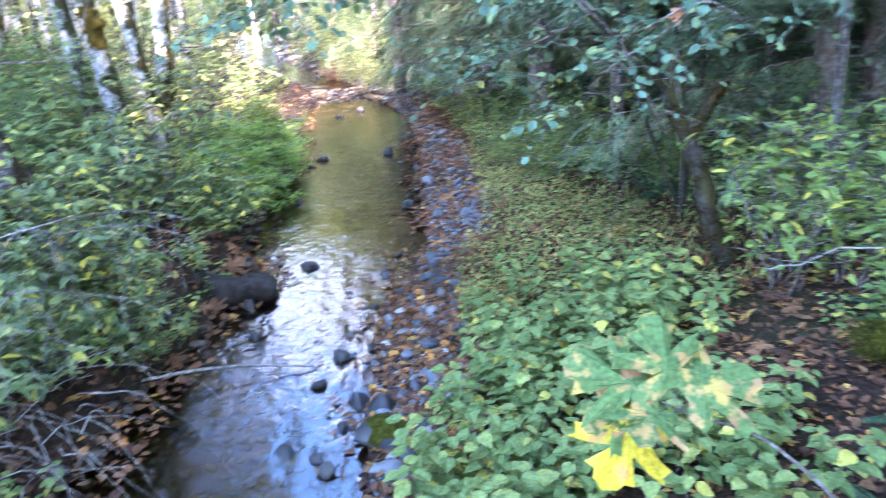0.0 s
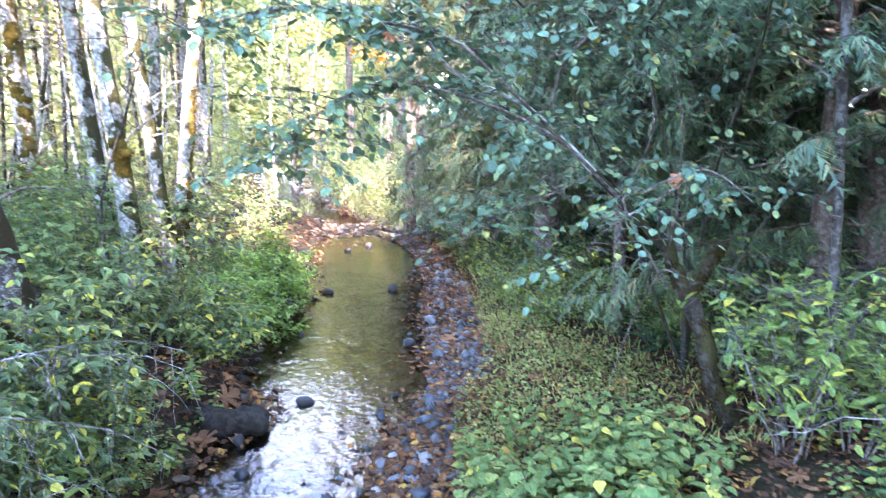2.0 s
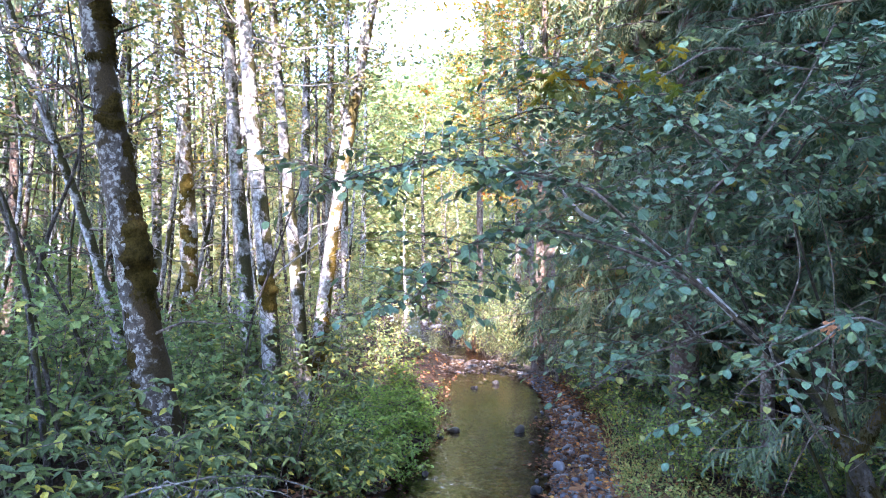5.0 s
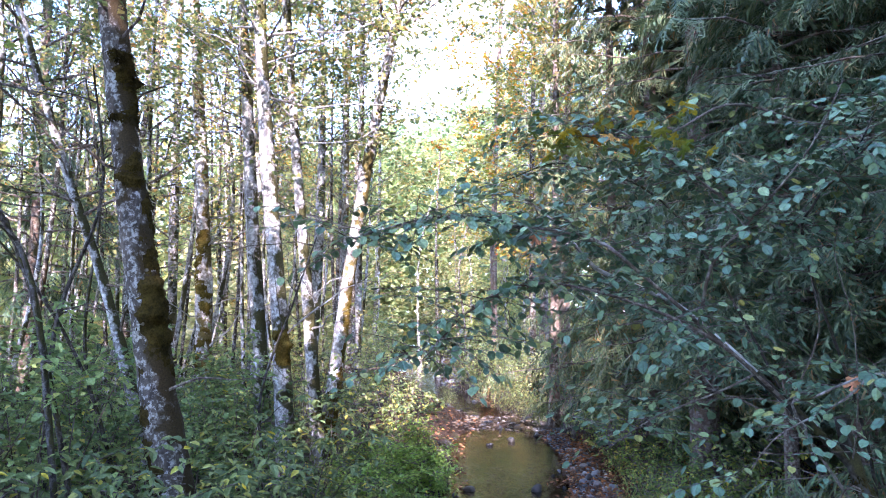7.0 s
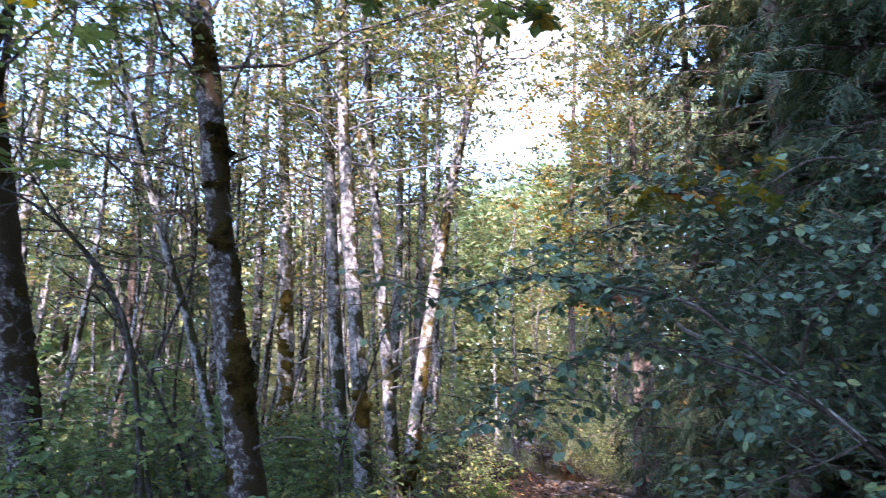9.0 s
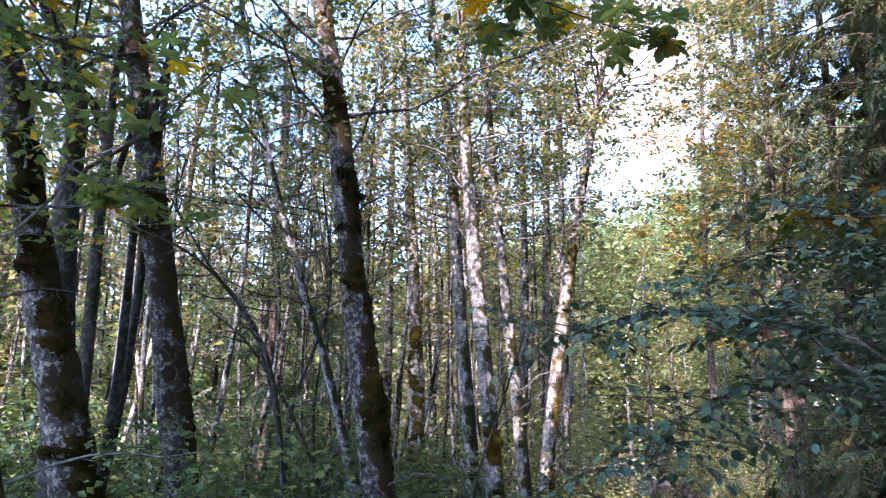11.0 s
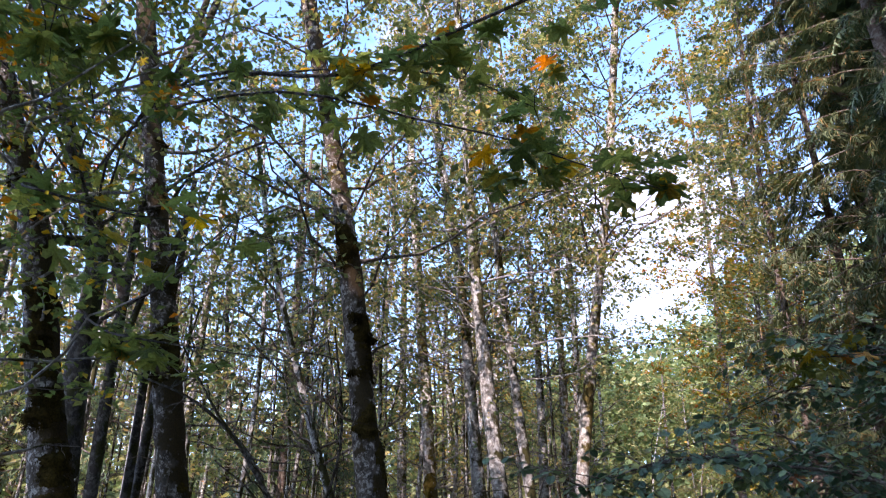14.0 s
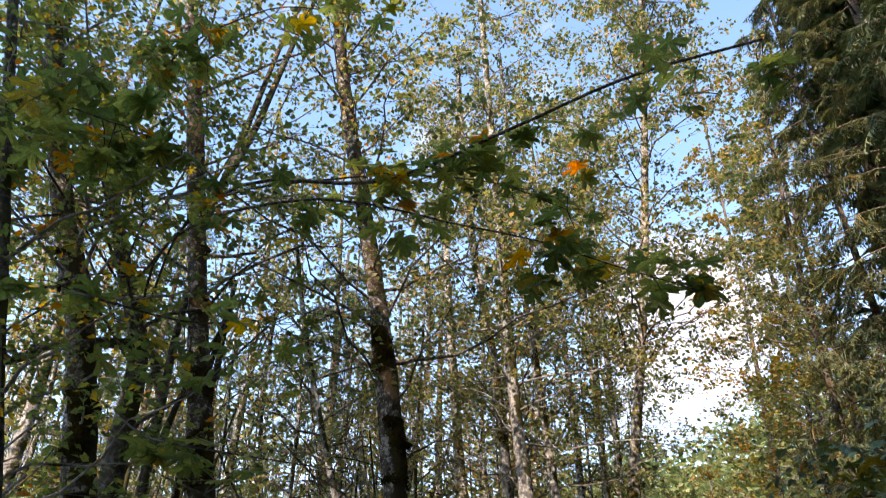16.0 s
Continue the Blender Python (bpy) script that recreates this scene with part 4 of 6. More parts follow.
for n, (x, y, s) in enumerate([(2.4, 2.8, 0.7), (1.8, 2.3, 0.6), (2.2, 2.2, 0.7), (2.75, 2.45, 0.75), (2.9, 4.2, 0.7), (3.1, 3.0, 0.8), (2.73, 8.2, 0.9), (3.3, 8.0, 1.0), (2.1, 8.9, 0.9), (3.6, 5.2, 0.8), (1.5, 9.6, 0.8), (1.8, 9.3, 0.9), (2.75, 9.0, 0.9), (2.3, 7.6, 0.8)]):
    make_fern(x, y, s, 400 + n, "dark green arching sword fern")

# ---- logs and sticks ----
rng = np.random.default_rng(31)


def make_log(name, pts, r0, r1, mat, label, sides=14, n=14, category="log", rough=0.06):
    base = np.array(pts[0], float)
    g = Geo()
    girth = np.linspace(r0, r1, n) * rng.uniform(0.9, 1.1, n)
    girth[-1] *= 0.62
    tube(g, spline(pts, n) - base, girth, sides, rng, rough, True)
    ob = new(name, g.mesh(name, mat))
    ob.location = base
    return tagged(ob, label, category)


make_log("log", [(-2.75, 5.72, 0.22), (-2.4, 5.90, 0.15), (-2.1, 5.90, 0.09), (-1.72, 5.99, 0.05)], 0.12, 0.14, M_ROT, "black wet broken log on the bank beside the water", 18, 22, rough=0.16)
make_log("log", [(-2.0, 18.0, 0.15), (-1.4, 17.2, 0.14), (-0.8, 16.3, 0.22)], 0.09, 0.11, M_DARKBARK, "dark fallen log across the far bank")
make_log("log", [(-3.7, 13.6, 0.22), (-3.1, 14.1, 0.16)], 0.12, 0.10, M_ROT, "dark log end at the foot of the bank")
make_log("stick", [(-2.25, 4.25, 0.17), (-1.87, 4.48, 0.11), (-1.5, 4.56, 0.07), (-1.12, 4.60, 0.02)], 0.012, 0.006, M_CANE, "thin pale stick lying across the water", 6, 12, "stick")

# thick mossy log on the right bank
g, tuft = Geo(), Geo()
spine = spline([(2.36, 3.66, 0.60), (2.50, 3.58, 0.62), (2.75, 3.5, 0.60), (3.5, 3.3, 0.52)], 16)
base = np.array((2.35, 3.62, 0.3))
tube(g, spine[1:] - base, np.linspace(0.07, 0.10, 15), 12, rng, 0.04, True)
moss_log = root("mossy_log", base, "broken log wholly wrapped in bright green moss", "log")
part("log_body", g, M_DARKBARK, moss_log)
g = Geo()
tube(g, spine - base, np.linspace(0.085, 0.12, 16) * np.minimum(1, 0.35 + np.sqrt(np.arange(16) * 0.32)), 18, rng, 0.09, True)
coat = part("moss_coat", g, M_MOSSLOG, moss_log, "bright green moss")
i = rng.integers(0, 16, 6000)
d = unit(rng.normal(0, 1, (6000, 3)) + (0, 0, 0.2))
leaves(tuft, spine[i] - base + d * 0.09 + unit(spine[15] - spine[0]) * rng.uniform(-0.05, 0.05, (6000, 1)) + rng.normal(0, 0.012, (6000, 3)), d + (0, 0, -0.3), unit(rng.normal(0, 1, (6000, 3))), rng.uniform(0.02, 0.05, 6000), 0.008, RHOMB)
part("moss_fringe", tuft, M_MOSSLOG, coat, smooth=False, kind="stuff")
make_log("stump", [(3.3, 3.3, 0.28), (3.35, 3.32, 0.5)], 0.16, 0.14, M_DARKBARK, "low rotten stump under the mossy log", 12, 5, "stump")


# leaning mossy snag on the right bank
def make_snag():
    stem_line = [(2.24, 5.33, 0.2), (2.12, 5.37, 0.52), (2.03, 5.41, 0.75), (1.94, 5.44, 1.12), (1.79, 5.49, 1.46), (1.69, 5.53, 1.69), (1.61, 5.55, 2.09)]
    arm_line = [(1.82, 5.48, 1.42), (1.89, 5.46, 1.55), (1.98, 5.43, 1.74), (2.03, 5.41, 1.86)]
    twig_line = [(1.74, 5.5, 1.58), (1.6, 5.45, 1.62), (1.42, 5.4, 1.35), (1.25, 5.35, 0.9), (1.15, 5.3, 0.55)]
    base = np.array((2.24, 5.33, float(land(2.24, 5.33)) - 0.05))
    ob = root("mossy_snag", base, "crooked dead stem coated with brown moss", "dead tree")
    a, b, c = Geo(), Geo(), Geo()
    tube(a, spline(stem_line, 30) - base, np.linspace(0.085, 0.045, 30) * rng.uniform(0.88, 1.12, 30), 12, rng, 0.09, True)
    tube(b, spline(arm_line, 14) - base, np.linspace(0.05, 0.035, 14), 10, rng, 0.1, True)
    tube(c, spline(twig_line, 12) - base, np.linspace(0.008, 0.003, 12), 6, rng, 0.05, True)
    fuzz = Geo()
    line = np.concatenate([spline(stem_line, 60)[:50], spline(arm_line, 20)])
    i = rng.integers(0, len(line), 3600)
    d = unit(rng.normal(0, 1, (3600, 3)) * (1, 1, 0.4))
    leaves(fuzz, line[i] - base + d * np.where(i < 50, 0.085 - 0.0008 * i, 0.045)[:, None], d * 0.5 + (0, 0, -0.6) + rng.normal(0, 0.3, (3600, 3)), d, rng.uniform(0.015, 0.045, 3600), 0.01, RHOMB)
    part("moss_fringe", fuzz, M_MOSS, ob, "hanging brown-green moss", smooth=False, kind="stuff")
    part("stem", a, M_SNAG, ob)
    part("limb", b, M_SNAG, ob)
    part("broken_twig", c, M_BROWNTWIG, ob)


make_snag()


# bare arching canes on the left bank
def make_canes(lines, place, label):
    ob = root("arching_cane", place, label, "branch", "bare canes on the shrubby bank")
    for pts, r in lines:
        g = Geo()
        line = spline(pts, 16) - np.array(place)
        line[4:] += np.cumsum(rng.normal(0, 0.008, (12, 3)), 0)
        tube(g, line, np.linspace(r * 0.55, r * 0.22, 16), 6, rng, 0.05)
        cane = part("cane", g, M_CANE, ob)
        for i in rng.integers(5, 16, 9):
            g = Geo()
            tube(g, twig_points(line[i], (rng.normal(0.2, 0.4), rng.normal(0, 0.4), rng.uniform(-1.0, 0.1)), rng.uniform(0.12, 0.4), 0.5, 6, rng, 0.25), np.linspace(0.0028, 0.0012, 6), 4)
            part("side_twig", g, M_CANE, cane)


make_canes([([(-3.0, 2.3, 0.5), (-2.5, 2.65, 1.45), (-2.1, 2.96, 1.69), (-1.68, 3.22, 1.71), (-1.4, 3.4, 1.6)], 0.012),
            ([(-3.0, 2.3, 0.5), (-2.6, 2.2, 1.6), (-2.18, 2.38, 1.76), (-2.02, 2.51, 1.59), (-1.85, 2.65, 1.35)], 0.010)], (-3.0, 2.3, 0.45), "bare pale arching cane over the shrubs")
make_canes([([(-2.7, 3.0, 0.5), (-2.18, 3.16, 1.58), (-1.97, 3.3, 1.64), (-1.66, 3.47, 1.6), (-1.45, 3.57, 1.48)], 0.010),
            ([(-2.7, 3.0, 0.5), (-2.07, 2.87, 1.38), (-1.88, 3.01, 1.40), (-1.62, 3.16, 1.29), (-1.41, 3.26, 1.11)], 0.010)], (-2.7, 3.0, 0.45), "bare grey cane hanging towards the water")
# tangle of dead twigs over the cut bank
ob = root("dead_twigs", (-2.35, 2.9, 0.5), "tangle of dry grey twigs hanging over the bank", "branch")
for n in range(34):
    g = Geo()
    p0 = rng.uniform(-1, 1, 3) * (0.35, 0.65, 0.14) + (-0.15, 0.1, 0)
    tube(g, twig_points(p0, (rng.uniform(0.1, 1), rng.uniform(-0.6, 0.6), rng.uniform(-0.1, 0.7)), rng.uniform(0.35, 0.95), rng.uniform(0.4, 1.1), 9, rng, 0.25), np.linspace(0.005, 0.0015, 9), 4)
    part("twig", g, M_CANE, ob)


# ---- trees ----
def limb_set(spine, rng, count, lo, hi, length, up, wood, pts, leaf_per, r, twigs=6, twig_len=0.4, sag=0.15, split=False, light=False):
    """Limbs from a trunk line between two heights (as shares of it), with twigs; collects the leaf places."""
    n = len(spine)
    limb_parts = []
    for k in range(count):
        s = lo + (hi - lo) * (k + rng.uniform(0, 1)) / count
        p0 = np.array([np.interp(s, np.linspace(0, 1, n), spine[:, c]) for c in range(3)])
        a = k * 2.4 + rng.normal(0, 0.5)
        ln = length * (1.15 - 0.75 * (s - lo) / max(hi - lo, 0.01)) * rng.uniform(0.6, 1.2)
        q = twig_points(p0, (np.cos(a), np.sin(a), up * rng.uniform(0.5, 1.5)), ln, sag, 7, rng, 0.22)
        one = Geo() if split else wood
        limb_parts.append(one)
        tube(one, q[::2] if light else q, np.linspace(r * rng.uniform(0.6, 1.1), r * 0.15, 4 if light else 7), 3 if light else 5)
        for j in range(twigs):
            i = rng.integers(1, 7)
            b = a + rng.normal(0, 1.0)
            t = twig_points(q[i], (np.cos(b), np.sin(b), rng.uniform(-0.2, 0.6)), ln * twig_len * rng.uniform(0.5, 1.3), 0.25, 4, rng, 0.2)
            tube(wood, t[::3] if light else t, np.linspace(r * 0.22, r * 0.07, 2 if light else 4), 3)
            u = np.clip(rng.choice((0.35, 0.65, 0.95), leaf_per) + rng.normal(0, 0.06, leaf_per), 0.05, 1)
            pts.append(np.stack([np.interp(u, np.linspace(0, 1, 4), t[:, c]) for c in range(3)], -1))
    return limb_parts if split else []


def moss_sheath(ob, spine, taper, s0, s1, turn, thick, r, mat):
    """Ragged moss over one side of a trunk between two shares of its height."""
    n, sides, u = int(np.clip((s1 - s0) * 450, 18, 80)), 18, np.linspace(0, 1, len(spine))
    s = np.linspace(s0, s1, n)
    p = np.stack([np.interp(s, u, spine[:, c]) for c in range(3)], -1)
    rad = np.interp(s, u, taper)[:, None]
    a = np.linspace(0, 2 * np.pi, sides, endpoint=False)
    lumps = r.normal(0, 1, (n, sides))
    for again in range(2):
        lumps = (lumps + np.roll(lumps, 1, 1) + np.roll(lumps, -1, 1) + np.roll(lumps, 1, 0) + np.roll(lumps, -1, 0)) / 2.4
    lumps *= 0.45
    edge = np.convolve(r.normal(0, 1, n + 10), np.ones(11) / 3.3, "valid")[:, None]
    swing = np.cumsum(r.normal(0, 0.13, n))[:, None]
    k = np.clip(np.cos(a[None] - turn - swing) - 0.3 + 0.14 * edge + 0.3 * lumps, -0.2, 1.0) * np.sin(np.pi * np.linspace(0.02, 0.98, n))[:, None] ** 0.8
    R = rad * (0.92 + np.where(k > 0, 0.10 + thick * (0.7 + 0.35 * lumps), 0.3) * k)
    v = np.stack([p[:, 0:1] + R * np.cos(a), p[:, 1:2] + R * np.sin(a), p[:, 2:3] + 0 * R], -1)
    i, j = np.meshgrid(np.arange(n - 1), np.arange(sides), indexing="ij")
    f = np.stack([i * sides + j, i * sides + (j + 1) % sides, (i + 1) * sides + (j + 1) % sides, (i + 1) * sides + j], -1).reshape(-1, 4)
    clump = part("moss_clump", Geo().add(v, f), mat, ob, "shaggy moss")
    i, j = r.integers(0, n, 1400), r.integers(0, sides, 1400)
    ok = k[i, j] > 0.2
    i, j = i[ok], j[ok]
    out = np.stack([np.cos(a[j]), np.sin(a[j]), 0 * a[j]], -1)
    t = Geo()
    m = len(i)
    leaves(t, v[i, j] - out * 0.006 + r.normal(0, 0.012, (m, 3)), out * 0.35 + r.normal(0, 0.35, (m, 3)) + (0, 0, -0.9), out + r.normal(0, 0.3, (m, 3)), r.uniform(0.02, 0.055, m), 0.012, RHOMB)
    part("moss_fringe", t, mat, clump, smooth=False, kind="stuff")


def make_alder(name, line, r0, r1, label, seed, bark=None, leaf=None, limbs=36, lo=0.3, length=2.6, per=28, size=0.074, moss=(), dead=5, group="alders by the brook", leaf_shape=RHOMB, hero=True, twigs=6, moss_mat=None, pads=0):
    r = np.random.default_rng(seed)
    base = np.array(line[0], float)
    spine = spline(line, 60) - base
    trunk, wood, crown = Geo(), Geo(), Geo()
    taper = r0 + (r1 - r0) * np.linspace(0, 1, 60) ** 0.9
    taper[:4] *= np.array([1.5, 1.3, 1.15, 1.05])
    taper *= 1 + 0.05 * np.convolve(r.normal(0, 1, 64), np.ones(5) / 2.2, "valid")
    if hero:
        fine = np.linspace(0, 1, 150)
        tube(trunk, np.stack([np.interp(fine, np.linspace(0, 1, 60), spine[:, c]) for c in range(3)], -1), np.interp(fine, np.linspace(0, 1, 60), taper), 18, r, 0.03)
    else:
        tube(trunk, spine[::4], taper[::4], 8, r, 0.02)
    pts = []
    apart = limb_set(spine, r, limbs, lo, 0.99, length, 0.6, wood, pts, per, max(0.35 * r1, 0.02), twigs, split=hero, light=not hero)
    if dead:
        apart += limb_set(spine, r, dead, 0.12, lo + 0.1, length * 0.6, 0.5, wood, [], 0, 0.018, 3, split=hero, light=not hero)
    ob = root(name, base, label, "tree", group)
    part("trunk", trunk, bark or M_BARK, ob)
    for one in apart:
        part("limb", one, M_BROWNTWIG if seed % 2 else M_TWIG, ob)
    part("twigwork", wood, M_BROWNTWIG, ob, kind="stuff")
    if pts:
        scatter_leaves(crown, np.concatenate(pts), r, size, leaf_shape, 0.3, 0.7, 0.7, 0.07)
        part("crown", crown, leaf or M_ALDER, ob, smooth=False, kind="stuff")
    for _ in range(pads):
        s0 = r.uniform(0.1, 0.62)
        moss = (*moss, (s0, s0 + r.uniform(0.008, 0.022), r.uniform(-2.2, 1.0), r.uniform(0.2, 0.5)))
    for s0, s1, turn, thick in moss:
        moss_sheath(ob, spine, taper, s0, s1, turn, thick, r, moss_mat or M_MOSS)
    return ob


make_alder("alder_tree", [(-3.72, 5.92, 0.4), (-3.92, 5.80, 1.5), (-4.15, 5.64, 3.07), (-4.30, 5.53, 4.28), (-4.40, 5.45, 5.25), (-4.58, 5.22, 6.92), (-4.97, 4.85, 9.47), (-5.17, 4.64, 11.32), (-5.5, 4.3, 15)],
           0.19, 0.06, "leaning alder trunk with thick moss and pale lichen", 1, bark=M_SHADEBARK, moss=((0.02, 0.19, 0.3, 0.25), (0.18, 0.275, 0.1, 0.4), (0.255, 0.345, 0.6, 0.2), (0.335, 0.378, -0.7, 0.7), (0.40, 0.455, 0.5, 0.2), (0.45, 0.49, -0.8, 1.0), (0.55, 0.58, 0.0, 0.35)), lo=0.5, pads=5, limbs=52, per=30)
make_alder("alder_tree", [(-4.06, 8.60, 0.4), (-4.18, 8.53, 2.53), (-4.39, 8.43, 4.94), (-4.50, 8.33, 6.8), (-4.62, 8.22, 10.4), (-4.75, 8.15, 13.85), (-4.9, 8.1, 18)],
           0.13, 0.04, "straight white-barked alder with a moss knob", 2, moss=((0.136, 0.172, -0.9, 0.5), (0.03, 0.10, 0.3, 0.15)), lo=0.4, moss_mat=M_GOLDMOSS, limbs=60, per=30)
make_alder("alder_tree", [(-5.0, 9.78, 0.5), (-5.09, 9.75, 2.07), (-5.26, 9.67, 4.2), (-5.46, 9.55, 7.37), (-5.79, 9.27, 10.5), (-6.0, 9.1, 15)], 0.13, 0.05, "grey alder standing behind a white one", 3, lo=0.45, limbs=56, per=30)
make_alder("alder_tree", [(-3.95, 9.40, 0.5), (-4.15, 9.32, 2.91), (-4.35, 9.23, 5.12), (-4.53, 9.14, 7.46), (-4.6, 9.0, 8.8), (-4.8, 8.9, 14)], 0.10, 0.03, "slim grey alder leaning slightly", 4, lo=0.4)
make_alder("alder_tree", [(-4.22, 10.18, 0.4), (-4.11, 10.22, 1.61), (-3.95, 10.28, 3.1), (-3.71, 10.37, 4.86), (-3.47, 10.46, 6.37), (-3.02, 10.5, 8.81), (-2.54, 10.63, 12.57), (-2.2, 10.7, 15.5), (-2.0, 10.8, 18)],
           0.12, 0.055, "alder leaning over the brook with orange moss below", 5, bark=M_MOSSY, lo=0.54, limbs=100, per=36, size=0.08, moss=((0.0, 0.11, -0.8, 0.25), (0.05, 0.14, -2.0, 0.2), (0.085, 0.17, -0.2, 0.3), (0.16, 0.27, 0.4, 0.2)), moss_mat=M_GOLDMOSS)
make_alder("alder_tree", [(-6.85, 11.06, 0.6), (-6.88, 11.04, 2.73), (-6.96, 10.98, 4.93), (-7.09, 10.9, 7.0), (-7.2, 10.7, 10), (-7.4, 10.6, 15)], 0.17, 0.05, "thick mossy alder among the shrubs", 6, bark=M_MOSSY, lo=0.3, dead=9, moss=((0.02, 0.2, 0.0, 0.2), (0.2, 0.38, -0.7, 0.2)), moss_mat=M_GOLDMOSS)
make_alder("alder_tree", [(-5.75, 8.2, 0.6), (-6.12, 7.92, 2.38), (-6.37, 7.72, 3.45), (-6.7, 7.44, 4.69), (-7.3, 7.0, 7.2), (-7.9, 6.6, 10.5)], 0.09, 0.03, "thin alder leaning far over", 7, lo=0.5)
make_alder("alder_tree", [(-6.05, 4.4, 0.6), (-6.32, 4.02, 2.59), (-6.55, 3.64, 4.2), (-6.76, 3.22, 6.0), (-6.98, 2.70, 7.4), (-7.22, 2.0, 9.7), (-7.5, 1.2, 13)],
           0.215, 0.085, "lichen-covered alder with dark moss down one side", 8, bark=M_SHADEBARK, lo=0.5, moss=((0.22, 0.37, 0.4, 0.2), (0.39, 0.44, -0.2, 0.25), (0.05, 0.2, 0.5, 0.2)), leaf=M_MAPLE, pads=8)
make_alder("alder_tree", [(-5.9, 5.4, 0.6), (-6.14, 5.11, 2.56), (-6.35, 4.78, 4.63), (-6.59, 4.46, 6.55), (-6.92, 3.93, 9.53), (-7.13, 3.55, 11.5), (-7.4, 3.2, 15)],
           0.185, 0.075, "upright alder with grey lichen and dark moss", 9, bark=M_SHADEBARK, lo=0.5, moss=((0.33, 0.39, 0.2, 0.25), (0.1, 0.28, 0.8, 0.15)), leaf=M_MAPLE, pads=8)
make_alder("alder_tree", [(-5.05, 3.25, 0.6), (-5.34, 2.73, 2.65), (-5.48, 2.43, 3.75), (-5.8, 1.9, 6), (-6.2, 1.2, 9)], 0.11, 0.05, "dark slender trunk among shrubs", 10, bark=M_DARKBARK, lo=0.5, leaf=M_MAPLE)
make_alder("alder_tree", [(2.93, 5.33, 0.4), (2.89, 5.34, 1.19), (2.85, 5.35, 2.18), (2.80, 5.38, 3.34), (2.7, 5.4, 6), (2.6, 5.4, 10)], 0.05, 0.025, bark=M_DARKBARK, label="thin lichen-spotted sapling trunk on the shaded bank", seed=11, limbs=10, lo=0.5, length=1.3, group="saplings by the cedars", leaf=M_HAZEL)
make_alder("alder_tree", [(-3.55, 22.7, 0.6), (-3.6, 22.8, 5), (-3.5, 23, 10), (-3.3, 23, 15), (-3.2, 23, 26)], 0.13, 0.03, "tall trunk with orange-brown foliage on the far bank", 12, leaf=M_AUTUMN, limbs=76, lo=0.33, length=2.3, per=22, size=0.12, bark=M_CEDARBARK)

make_alder("alder_tree", [(-1.0, 17.6, 0.4), (-1.0, 17.6, 5), (-0.8, 17.4, 10), (-0.9, 17.5, 19)], 0.16, 0.03, "tree with orange and green leaves beside the cedars", 13, leaf=M_AUTUMN, limbs=56, lo=0.25, length=2.4, per=28, size=0.10, bark=M_CEDARBARK)
make_alder("alder_tree", [(-2.0, 19.6, 0.5), (-2.0, 19.6, 6), (-1.9, 19.4, 11), (-2.1, 19.5, 18)], 0.11, 0.03, "slim tree with yellow-green crown at the bend of the brook", 16, limbs=64, lo=0.30, length=2.0, per=32, size=0.095, bark=M_SHADEBARK, dead=0)
make_alder("alder_tree", [(-1.1, 14.9, 0.5), (-1.0, 14.9, 6), (-0.9, 14.8, 11), (-0.6, 14.8, 16)], 0.10, 0.03, "slim tree with yellow-green crown beside the cedars", 18, limbs=56, lo=0.40, length=1.7, per=24, size=0.095, bark=M_CEDARBARK, dead=0)
make_alder("alder_tree", [(-5.9, 16.2, 0.5), (-5.9, 16.2, 6), (-5.8, 16.0, 12), (-5.7, 16.0, 20)], 0.10, 0.03, "slim grey alder at the bend of the brook", 17, limbs=70, lo=0.25, length=2.2, per=30, size=0.095, bark=M_BARK, dead=3)
make_alder("alder_tree", [(-2.2, 25.6, 0.5), (-2.2, 25.6, 8), (-2.0, 25.4, 22)], 0.2, 0.03, "tall tree with thin orange crown far down the brook", 14, leaf=M_AUTUMN, limbs=46, lo=0.25, length=2.8, per=20, size=0.13, bark=M_CEDARBARK)


# crooked bare saplings under the alders
rc = np.random.default_rng(55)
